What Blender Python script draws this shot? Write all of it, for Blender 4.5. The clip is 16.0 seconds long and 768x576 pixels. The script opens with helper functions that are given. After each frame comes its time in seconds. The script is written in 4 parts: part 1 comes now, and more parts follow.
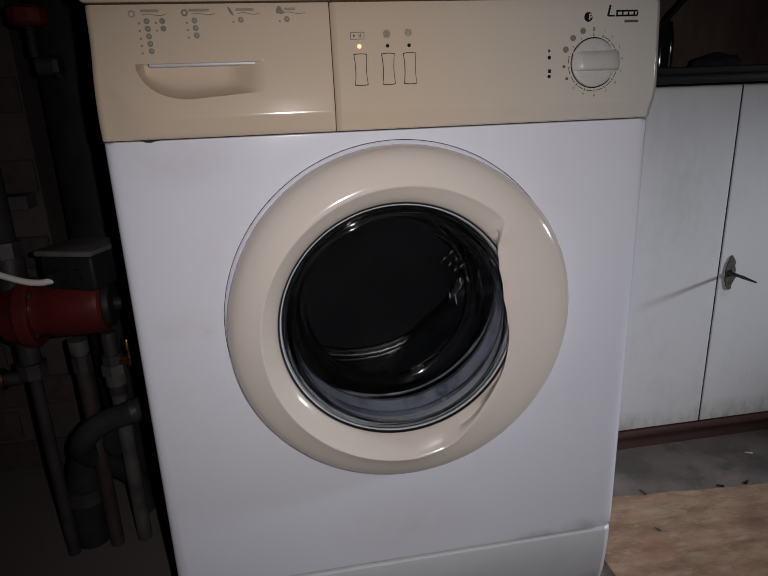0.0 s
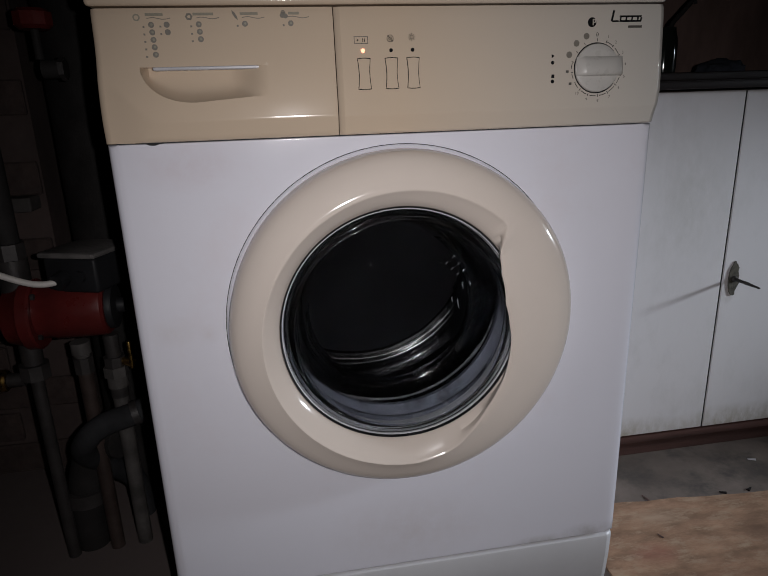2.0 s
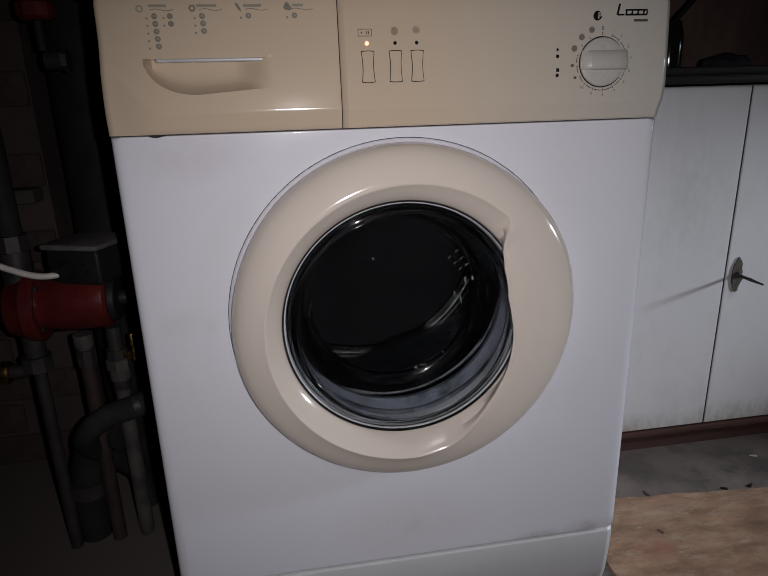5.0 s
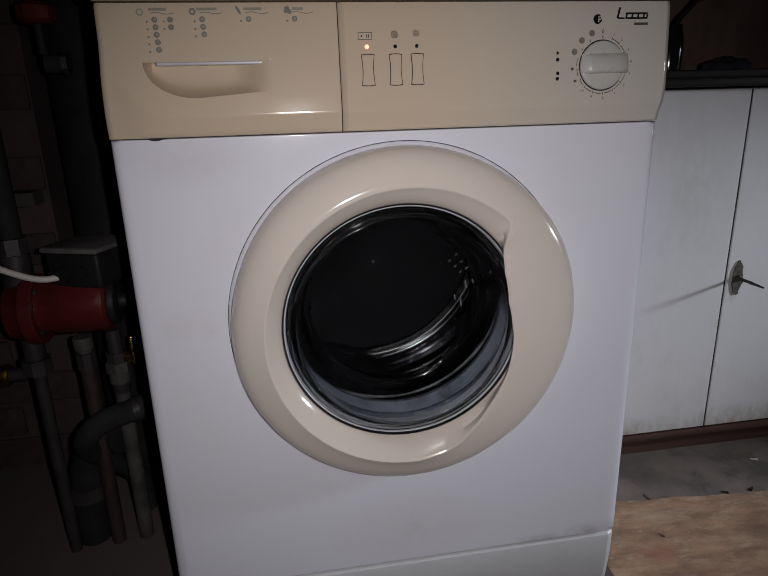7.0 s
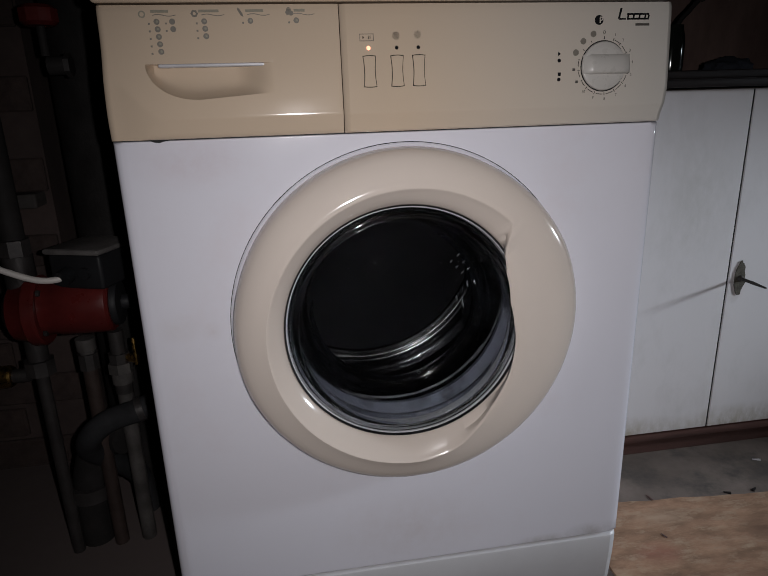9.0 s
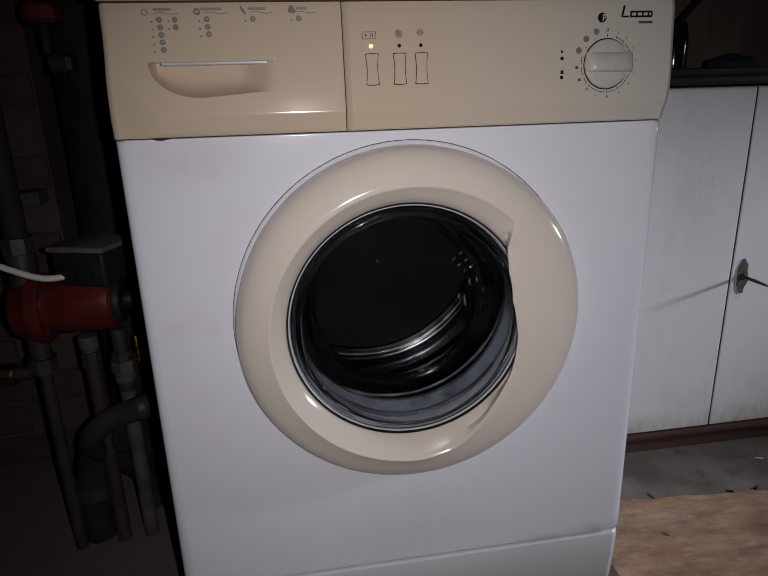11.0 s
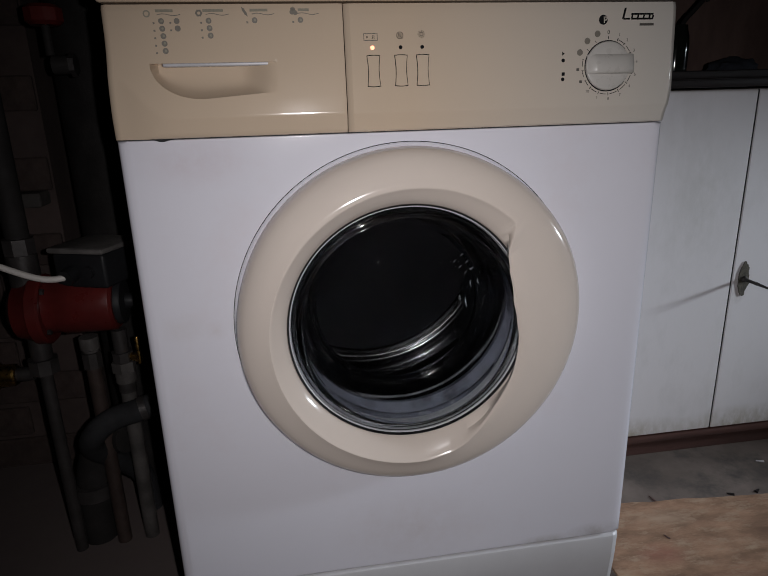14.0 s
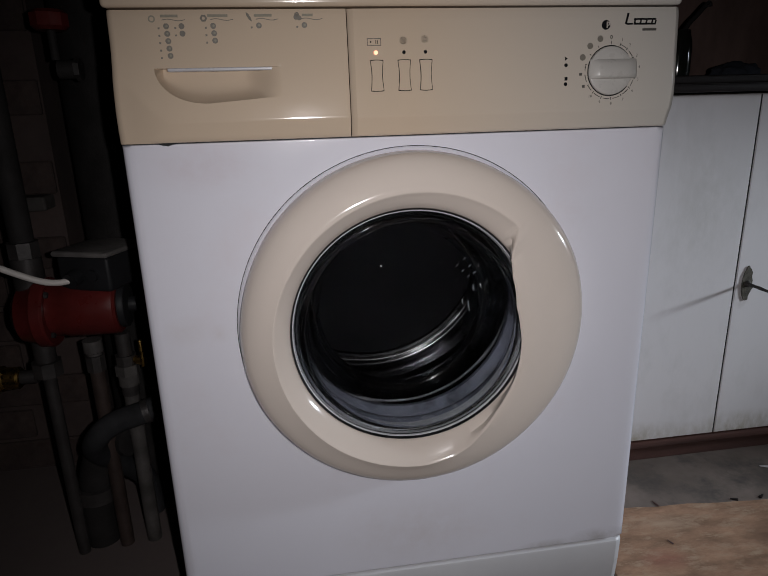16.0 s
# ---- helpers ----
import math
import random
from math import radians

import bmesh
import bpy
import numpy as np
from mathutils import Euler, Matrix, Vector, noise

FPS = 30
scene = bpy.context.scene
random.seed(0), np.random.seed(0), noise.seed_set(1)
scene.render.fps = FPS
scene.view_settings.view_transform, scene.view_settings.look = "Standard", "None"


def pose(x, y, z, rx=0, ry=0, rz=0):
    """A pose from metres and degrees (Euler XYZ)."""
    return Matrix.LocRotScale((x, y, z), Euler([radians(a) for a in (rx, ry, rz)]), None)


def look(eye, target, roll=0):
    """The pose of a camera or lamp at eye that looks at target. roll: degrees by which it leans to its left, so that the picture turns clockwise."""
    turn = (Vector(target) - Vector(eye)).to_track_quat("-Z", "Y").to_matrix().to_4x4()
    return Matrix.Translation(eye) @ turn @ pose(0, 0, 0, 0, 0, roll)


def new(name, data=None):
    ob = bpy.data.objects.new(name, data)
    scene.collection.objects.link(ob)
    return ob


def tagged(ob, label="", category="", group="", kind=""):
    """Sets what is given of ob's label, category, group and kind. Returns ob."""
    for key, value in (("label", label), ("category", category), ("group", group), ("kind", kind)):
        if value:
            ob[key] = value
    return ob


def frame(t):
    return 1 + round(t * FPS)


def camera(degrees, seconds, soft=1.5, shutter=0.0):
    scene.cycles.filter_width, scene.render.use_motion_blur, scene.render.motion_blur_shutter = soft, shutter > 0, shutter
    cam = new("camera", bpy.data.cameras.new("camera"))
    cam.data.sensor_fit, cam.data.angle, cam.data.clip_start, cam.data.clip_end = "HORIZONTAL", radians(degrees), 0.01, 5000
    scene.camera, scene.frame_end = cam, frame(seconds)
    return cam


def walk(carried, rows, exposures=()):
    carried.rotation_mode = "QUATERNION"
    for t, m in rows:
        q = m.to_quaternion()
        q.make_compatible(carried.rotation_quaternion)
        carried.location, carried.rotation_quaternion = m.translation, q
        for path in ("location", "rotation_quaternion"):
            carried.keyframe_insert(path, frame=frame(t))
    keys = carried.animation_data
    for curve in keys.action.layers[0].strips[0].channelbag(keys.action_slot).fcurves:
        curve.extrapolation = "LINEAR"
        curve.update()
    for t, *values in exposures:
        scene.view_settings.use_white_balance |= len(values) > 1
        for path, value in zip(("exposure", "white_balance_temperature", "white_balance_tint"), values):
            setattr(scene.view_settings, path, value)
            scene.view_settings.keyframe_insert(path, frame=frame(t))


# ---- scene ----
cam = camera(65.0, 16.0, soft=1.05, shutter=0.5)


def aim(x, y, z, yaw, pitch, roll):
    """A camera pose from a place, a turn to the right, a tilt and a lean, in degrees."""
    return pose(x, y, z, 90 + pitch, 0, -yaw) @ pose(0, 0, 0, 0, 0, roll)


PATH = [
    (0.0, -0.1322, -0.6642, 0.7432, 9.588, -17.367, -2.182),
    (0.5, -0.1311, -0.6648, 0.7438, 9.467, -17.379, -2.200),
    (1.0, -0.1310, -0.6653, 0.7430, 9.351, -17.191, -2.192),
    (1.5, -0.1310, -0.6636, 0.7431, 9.483, -17.111, -1.988),
    (2.0, -0.1316, -0.6640, 0.7435, 9.342, -17.022, -1.910),
    (2.5, -0.1321, -0.6628, 0.7432, 9.242, -17.176, -1.802),
    (3.0, -0.1321, -0.6631, 0.7436, 9.318, -17.387, -1.691),
    (3.5, -0.1316, -0.6634, 0.7433, 9.234, -17.342, -1.685),
    (4.0, -0.1317, -0.6632, 0.7432, 9.063, -17.601, -1.714),
    (6.5, -0.1319, -0.6626, 0.7437, 9.221, -17.511, -1.507),
    (7.0, -0.1314, -0.6619, 0.7437, 9.098, -17.336, -1.614),
    (7.5, -0.1316, -0.6627, 0.7435, 9.160, -17.231, -1.548),
    (8.0, -0.1320, -0.6624, 0.7430, 9.125, -17.221, -1.606),
    (8.5, -0.1316, -0.6628, 0.7434, 9.049, -17.211, -1.673),
    (9.0, -0.1317, -0.6625, 0.7443, 8.926, -17.277, -1.749),
    (11.5, -0.1320, -0.6625, 0.7450, 8.714, -17.508, -1.756),
    (12.0, -0.1315, -0.6633, 0.7428, 8.799, -17.307, -1.850),
    (12.5, -0.1320, -0.6630, 0.7435, 8.827, -17.323, -1.696),
    (13.0, -0.1320, -0.6637, 0.7431, 8.918, -17.157, -1.644),
    (13.5, -0.1317, -0.6637, 0.7435, 8.906, -17.073, -1.580),
    (14.0, -0.1323, -0.6630, 0.7436, 8.655, -17.244, -1.663),
    (14.5, -0.1319, -0.6635, 0.7435, 8.595, -17.202, -1.775),
    (15.0, -0.1322, -0.6640, 0.7441, 8.601, -17.077, -1.743),
    (15.5, -0.1318, -0.6634, 0.7444, 8.533, -17.021, -1.705),
    (16.0, -0.1328, -0.6642, 0.7439, 8.400, -16.867, -1.630),
]
walk(cam, [(t, aim(*row)) for t, *row in PATH])

# ---- light: the phone's own lamp beside the lens, and a shaded lamp in the room to the east ----
world = bpy.data.worlds.new("night")
scene.world = world
world.use_nodes = True
world.node_tree.nodes["Background"].inputs[0].default_value = (0.55, 0.62, 0.8, 1)
world.node_tree.nodes["Background"].inputs[1].default_value = 0.02


def shaded_lamp(name, place, target, watts):
    """The lamp in the room to the east, in a shade that throws its cool light sideways."""
    data = bpy.data.lights.new(name, "SPOT")
    data.energy, data.shadow_soft_size, data.color = watts, 0.11, (0.82, 0.90, 1.0)
    data.spot_size, data.spot_blend = radians(27.5), 1.0
    new(name, data).matrix_basis = look(place, target)


def phone_lamp(place, target, watts):
    """The small torch beside the lens: bright ahead, falling off to the sides."""
    data = bpy.data.lights.new("phone_lamp", "SPOT")
    data.energy, data.shadow_soft_size, data.color = watts, 0.004, (1.0, 0.965, 0.975)
    data.spot_size, data.spot_blend = radians(110), 1.0
    new("phone_lamp", data).matrix_basis = look(place, target)


phone_lamp((-0.095, -0.672, 0.752), (0.03, 0, 0.45), 11.5)
shaded_lamp("room_lamp_light", (2.60, -0.38, 0.93), (0.26, 0.29, 0.23), 158)


# ---- materials ----
def material(name, colour, rough=0.5, metal=0.0, var=0.15, scale=8.0, bump=0.0, bump_scale=200.0, dirt=None, dirt_at=0.6,
             dirt_scale=6.0, coat=0.0, stretch=(1, 1, 1), rough_var=0.1, island=0.0, dirt_soft=0.18, end_tone=None, spec=0.5, spots=()):
    """A surface with a colour that varies at two scales, blotches of dirt, varying gloss and fine relief."""
    m = bpy.data.materials.new(name)
    m.use_nodes = True
    nt = m.node_tree
    n, l = nt.nodes, nt.links
    b = n["Principled BSDF"]
    b.inputs["Metallic"].default_value = metal
    b.inputs["Specular IOR Level"].default_value = spec
    b.inputs["Coat Weight"].default_value = coat
    b.inputs["Coat Roughness"].default_value = 0.08
    co = n.new("ShaderNodeTexCoord")
    mp = n.new("ShaderNodeMapping")
    mp.inputs["Scale"].default_value = stretch
    l.new(co.outputs["Object"], mp.inputs["Vector"])

    def noise_tex(s, detail=4.0, rough_n=0.6):
        t = n.new("ShaderNodeTexNoise")
        t.inputs["Scale"].default_value, t.inputs["Detail"].default_value, t.inputs["Roughness"].default_value = s, detail, rough_n
        l.new(mp.outputs["Vector"], t.inputs["Vector"])
        return t.outputs["Fac"]

    def mix(fac, a, c):
        x = n.new("ShaderNodeMix")
        x.data_type = "RGBA"
        for sock, v in ((x.inputs["Factor"], fac), (x.inputs["A"], a), (x.inputs["B"], c)):
            if isinstance(v, (int, float)):
                sock.default_value = v
            elif isinstance(v, tuple):
                sock.default_value = (*v, 1)
            else:
                l.new(v, sock)
        return x.outputs["Result"]

    def ramp(fac, lo, hi, a=0.0, c=1.0):
        x = n.new("ShaderNodeMapRange")
        l.new(fac, x.inputs["Value"])
        for k, v in (("From Min", lo), ("From Max", hi), ("To Min", a), ("To Max", c)):
            x.inputs[k].default_value = v
        return x.outputs["Result"]

    dark = tuple(c * (1 - var) for c in colour)
    light = tuple(min(1, c * (1 + var * 0.6)) for c in colour)
    col = mix(ramp(noise_tex(scale), 0.3, 0.7), dark, light)
    col = mix(ramp(noise_tex(scale * 9, 6), 0.45, 0.75, 0, 0.35), col, dark)
    if dirt:
        d = noise_tex(dirt_scale, 6, 0.7)
        col = mix(ramp(d, dirt_at, dirt_at + dirt_soft), col, dirt)
    for place, size, tint, strength in spots:
        # single stains, and the floor's painted shade, ragged at the rim
        m2 = n.new("ShaderNodeMapping")
        m2.vector_type = "TEXTURE"
        m2.inputs["Location"].default_value, m2.inputs["Scale"].default_value = place, size
        l.new(co.outputs["Object"], m2.inputs["Vector"])
        gr = n.new("ShaderNodeTexGradient")
        gr.gradient_type = "SPHERICAL"
        l.new(m2.outputs["Vector"], gr.inputs["Vector"])
        mu = n.new("ShaderNodeMath")
        mu.operation = "MULTIPLY"
        l.new(gr.outputs["Fac"], mu.inputs[0])
        l.new(ramp(noise_tex(45, 6, 0.65), 0.3, 0.65, 0.1 if strength < 1 else strength, strength * 2), mu.inputs[1])
        mu.use_clamp = True
        col = mix(mu.outputs[0], col, tint)
    if end_tone:
        # colour that blends along x into a second tone
        sx = n.new("ShaderNodeSeparateXYZ")
        l.new(co.outputs["Object"], sx.inputs[0])
        col = mix(ramp(sx.outputs["X"], end_tone[1], end_tone[2]), col, end_tone[0])
    if island:
        r = n.new("ShaderNodeObjectInfo")
        col = mix(ramp(r.outputs["Random"], 0, 1, 0, island), col, dark)
    l.new(col, b.inputs["Base Color"])
    l.new(ramp(noise_tex(scale * 3), 0.3, 0.7, max(0.02, rough - rough_var), min(1, rough + rough_var)), b.inputs["Roughness"])
    if bump:
        bp = n.new("ShaderNodeBump")
        bp.inputs["Strength"].default_value, bp.inputs["Distance"].default_value = bump, 0.002
        l.new(noise_tex(bump_scale, 3), bp.inputs["Height"])
        l.new(bp.outputs["Normal"], b.inputs["Normal"])
    return m


ENAMEL = material("white_enamel", (0.735, 0.73, 0.80), 0.13, var=0.02, scale=4, bump=0.012, bump_scale=260,
                  dirt=(0.70, 0.655, 0.70), dirt_at=0.55, dirt_scale=3.5, rough_var=0.03, dirt_soft=0.3,
                  spots=(((-0.225, 0, 0.690), (0.07, 0.1, 0.035), (0.63, 0.56, 0.60), 0.3), ((-0.262, 0, 0.505), (0.03, 0.1, 0.02), (0.60, 0.56, 0.56), 0.2),
                         ((-0.225, 0, 0.500), (0.014, 0.1, 0.014), (0.60, 0.55, 0.55), 0.2), ((0.262, 0, 0.149), (0.05, 0.1, 0.018), (0.34, 0.32, 0.31), 0.35),
                         ((0.19, 0, 0.147), (0.05, 0.1, 0.010), (0.40, 0.38, 0.36), 0.4), ((0.0, 0, 0.20), (0.12, 0.1, 0.06), (0.62, 0.58, 0.60), 0.3)))
PANEL = material("yellowed_plastic", (0.588, 0.470, 0.354), 0.12, var=0.03, scale=4, bump=0.012, bump_scale=500, rough_var=0.03,
                 end_tone=((0.56, 0.535, 0.495), 0.0, 0.30))
RING = material("cream_plastic", (0.668, 0.590, 0.528), 0.125, var=0.03, scale=5, bump=0.01, bump_scale=400, rough_var=0.03)
PLINTH = material("greyed_plastic", (0.60, 0.60, 0.62), 0.45, var=0.06, scale=6, dirt=(0.45, 0.45, 0.42), dirt_at=0.62)
KNOB = material("knob_plastic", (0.515, 0.495, 0.465), 0.32, var=0.03, scale=30)
LEDGE = material("white_plastic", (0.50, 0.50, 0.53), 0.3, var=0.03)
INK = material("black_print", (0.008, 0.008, 0.009), 0.7, var=0.2, scale=60, spec=0.1)
GREY_INK = material("grey_print", (0.085, 0.077, 0.068), 0.5, var=0.15, scale=400)
PALE_INK = material("pale_grey_print", (0.20, 0.18, 0.15), 0.5, var=0.15, scale=400)
GREEN_INK = material("grey_green_print", (0.30, 0.275, 0.215), 0.5, var=0.15, scale=400)
SEAM = material("dark_gap", (0.01, 0.01, 0.01), 0.8)
RUBBER = material("grey_rubber", (0.112, 0.120, 0.150), 0.2, var=0.2, scale=14, bump=0.1, bump_scale=90,
                  dirt=(0.032, 0.036, 0.046), dirt_at=0.46, dirt_scale=14)
PALE_RIM = material("pale_rim", (0.62, 0.63, 0.66), 0.3, var=0.2, scale=20)
EDGE_BAND = material("grey_edge_band", (0.20, 0.205, 0.22), 0.35, var=0.15, scale=20)
LIP_STEEL = material("bright_lip", (0.36, 0.36, 0.39), 0.28, metal=0.7, var=0.3, scale=9)
BEAD = material("polished_bead", (0.60, 0.60, 0.60), 0.22, metal=1.0, var=0.2, scale=14)
# near black, so the shade inside the drum is in the colour
SHADED_BACK = material("shaded_drum_back", (0.009, 0.009, 0.0098), 0.6, var=0.3, scale=12, spec=0.03)
BLACK_RUBBER = material("black_rubber", (0.012, 0.012, 0.013), 0.3, var=0.2)
HOSE = material("dusty_hose_rubber", (0.030, 0.030, 0.032), 0.75, var=0.4, scale=20, spec=0.15)
PADDLE = material("paddle_plastic", (0.010, 0.011, 0.013), 0.3, var=0.3, spec=0.25)
DOORPAINT = material("white_cupboard_paint", (0.655, 0.635, 0.64), 0.6, var=0.03, scale=3, bump=0.05, bump_scale=60,
                     dirt=(0.54, 0.525, 0.52), dirt_at=0.5, dirt_scale=6, stretch=(1.6, 1, 0.8), dirt_soft=0.35, spec=0.25,
                     spots=(((0.50, 0.34, 0.07), (0.20, 0.1, 0.045), (0.33, 0.29, 0.22), 0.5), ((0.76, 0.34, 0.07), (0.16, 0.1, 0.05), (0.33, 0.29, 0.22), 0.5),
                            ((0.95, 0.34, 0.07), (0.2, 0.1, 0.06), (0.30, 0.27, 0.21), 0.5), ((0.62, 0.34, 0.55), (0.10, 0.1, 0.16), (0.50, 0.49, 0.47), 0.35),
                            ((0.720, 0.34, 0.37), (0.018, 0.1, 0.03), (0.30, 0.26, 0.22), 0.4)))
PANELWOOD = material("dark_brown_panel", (0.20, 0.135, 0.118), 0.9, var=0.5, scale=5, bump=0.1, stretch=(1, 1, 0.4), spec=0.08)
BROWNWOOD = material("brown_stained_wood", (0.095, 0.046, 0.038), 0.5, var=0.4, scale=12, bump=0.2, stretch=(0.3, 2, 2))
DARKWOOD = material("dark_varnished_wood", (0.013, 0.0090, 0.0085), 0.6, spec=0.25, var=0.3, scale=12, bump=0.1, stretch=(0.3, 2, 2))
PLATE_RUST = material("rusted_plate", (0.085, 0.076, 0.056), 0.8, metal=0.2, var=0.6, scale=120, bump=0.8, bump_scale=400)
IRON = material("rusted_iron", (0.05, 0.045, 0.04), 0.6, metal=0.5, var=0.4, scale=90, bump=0.5, bump_scale=500)
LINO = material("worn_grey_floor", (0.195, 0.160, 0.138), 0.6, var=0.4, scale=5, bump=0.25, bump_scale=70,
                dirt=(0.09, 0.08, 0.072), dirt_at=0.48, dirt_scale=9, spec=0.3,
                # broad patch of shade painted into the floor's west side
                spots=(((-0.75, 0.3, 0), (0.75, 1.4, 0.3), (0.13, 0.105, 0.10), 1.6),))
BOARD = material("brown_hardboard", (0.375, 0.230, 0.148), 0.75, var=0.4, scale=40, bump=0.5, bump_scale=140,
                 dirt=(0.44, 0.315, 0.215), dirt_at=0.5, dirt_scale=60, stretch=(0.4, 1, 1), spec=0.2,
                 spots=(((0.52, 0.0, 0), (0.09, 0.05, 0.1), (0.30, 0.15, 0.10), 0.4), ((0.44, 0.09, 0), (0.05, 0.03, 0.1), (0.36, 0.15, 0.11), 0.5),
                        ((0.66, 0.11, 0), (0.06, 0.05, 0.1), (0.20, 0.12, 0.08), 0.5), ((0.50, 0.17, 0), (0.07, 0.03, 0.1), (0.46, 0.33, 0.23), 0.5)))
SOOT = material("sooty_plaster", (0.074, 0.052, 0.047), 0.9, var=0.4, scale=5, bump=0.4, bump_scale=50)
PLASTER = material("dull_plaster", (0.05, 0.046, 0.042), 0.9, var=0.15, scale=3, bump=0.3, bump_scale=50)
BRICK = material("sooty_brick", (0.062, 0.042, 0.037), 0.9, var=0.4, scale=30, bump=0.5, bump_scale=120, island=0.3)
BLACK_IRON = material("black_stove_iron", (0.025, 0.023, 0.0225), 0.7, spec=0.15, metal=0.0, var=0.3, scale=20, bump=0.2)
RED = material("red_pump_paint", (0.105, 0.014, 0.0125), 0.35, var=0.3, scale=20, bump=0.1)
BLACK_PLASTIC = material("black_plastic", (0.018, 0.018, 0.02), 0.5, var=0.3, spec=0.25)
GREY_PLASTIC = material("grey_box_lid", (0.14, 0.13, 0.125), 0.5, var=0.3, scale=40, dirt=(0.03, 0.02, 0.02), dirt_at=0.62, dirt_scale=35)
CABLE = material("white_cable", (0.72, 0.68, 0.64), 0.4, var=0.05)
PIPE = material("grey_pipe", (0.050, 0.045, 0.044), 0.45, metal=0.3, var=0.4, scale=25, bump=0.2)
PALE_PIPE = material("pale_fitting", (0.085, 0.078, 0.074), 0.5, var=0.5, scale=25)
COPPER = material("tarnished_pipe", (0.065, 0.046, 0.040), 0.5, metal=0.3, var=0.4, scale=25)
BRASS = material("brass", (0.55, 0.34, 0.10), 0.3, metal=1.0, var=0.3, scale=40)
BOTTLE = material("dark_bottle_glass", (0.010, 0.012, 0.010), 0.08, var=0.2, coat=0.5)
DUST = material("grey_dust", (0.085, 0.078, 0.074), 0.95, var=0.4, scale=20, spec=0.1)
CLOTH = material("bluish_cloth", (0.030, 0.033, 0.042), 0.95, spec=0.1, var=0.3, scale=30)


def glow(name, colour, strength):
    m = bpy.data.materials.new(name)
    m.use_nodes = True
    b = m.node_tree.nodes["Principled BSDF"]
    b.inputs["Base Color"].default_value = (*colour, 1)
    b.inputs["Emission Color"].default_value = (*colour, 1)
    b.inputs["Emission Strength"].default_value = strength
    return m


LED_ON = glow("lit_led", (1.0, 0.36, 0.22), 2.2)


def glass_material(name, gloss, rough, ior):
    m = bpy.data.materials.new(name)
    m.use_nodes = True
    b = m.node_tree.nodes["Principled BSDF"]
    b.inputs["Base Color"].default_value = (0.93, 0.95, 0.97, 1)
    b.inputs["Transmission Weight"].default_value = 1.0
    b.inputs["Roughness"].default_value = rough
    b.inputs["IOR"].default_value = ior
    b.inputs["Specular IOR Level"].default_value = gloss
    # the waviness of pressed glass
    nt = m.node_tree
    co = nt.nodes.new("ShaderNodeTexCoord")
    nz = nt.nodes.new("ShaderNodeTexNoise")
    nz.inputs["Scale"].default_value, nz.inputs["Detail"].default_value = 45, 1
    bp = nt.nodes.new("ShaderNodeBump")
    bp.inputs["Strength"].default_value, bp.inputs["Distance"].default_value = 0.02, 0.002
    nt.links.new(co.outputs["Object"], nz.inputs["Vector"])
    nt.links.new(nz.outputs["Fac"], bp.inputs["Height"])
    nt.links.new(bp.outputs["Normal"], b.inputs["Normal"])
    return m


GLASS = glass_material("door_glass", 0.45, 0.05, 1.47)
# very low index, which holds back the lamp's mirrored dot
FACE_GLASS = glass_material("dimmed_door_glass", 0.4, 0.03, 1.03)
# dull pale colour that stands in for glints in the door glass
GLINT = material("painted_glint", (0.13, 0.135, 0.145), 0.3, var=0.4, scale=300)


def drum_material():
    """Dark steel with rows of small round holes round the shell, by angle and depth."""
    m = material("drum_steel", (0.15, 0.15, 0.155), 0.14, rough_var=0.04, metal=1.0, var=0.2, scale=10)
    nt = m.node_tree
    n, l = nt.nodes, nt.links
    b = n["Principled BSDF"]
    co = n.new("ShaderNodeTexCoord")
    sp = n.new("ShaderNodeSeparateXYZ")
    l.new(co.outputs["Object"], sp.inputs[0])

    def maths(op, a, c=0.0):
        x = n.new("ShaderNodeMath")
        x.operation = op
        for sock, v in zip(x.inputs, (a, c)):
            if isinstance(v, (int, float)):
                sock.default_value = v
            else:
                l.new(v, sock)
        return x.outputs[0]

    u = maths("MULTIPLY", maths("ARCTAN2", sp.outputs["Z"], sp.outputs["X"]), 90 / (2 * math.pi))
    v = maths("MULTIPLY", sp.outputs["Y"], 60)
    fu = maths("SUBTRACT", maths("FRACT", u), 0.5)
    fv = maths("SUBTRACT", maths("FRACT", v), 0.5)
    d = maths("SQRT", maths("ADD", maths("MULTIPLY", fu, fu), maths("MULTIPLY", fv, fv)))
    far = maths("SQRT", maths("ADD", maths("MULTIPLY", sp.outputs["X"], sp.outputs["X"]), maths("MULTIPLY", sp.outputs["Z"], sp.outputs["Z"])))
    shell = maths("MULTIPLY", maths("GREATER_THAN", far, 0.205), maths("MULTIPLY", maths("GREATER_THAN", sp.outputs["Y"], 0.03), maths("LESS_THAN", sp.outputs["Y"], 0.27)))
    bp = n.new("ShaderNodeBump")
    bp.inputs["Strength"].default_value, bp.inputs["Distance"].default_value = 0.8, 0.003
    l.new(maths("MULTIPLY", maths("MINIMUM", d, 0.3), shell), bp.inputs["Height"])
    l.new(bp.outputs["Normal"], b.inputs["Normal"])
    return m


DRUM = drum_material()


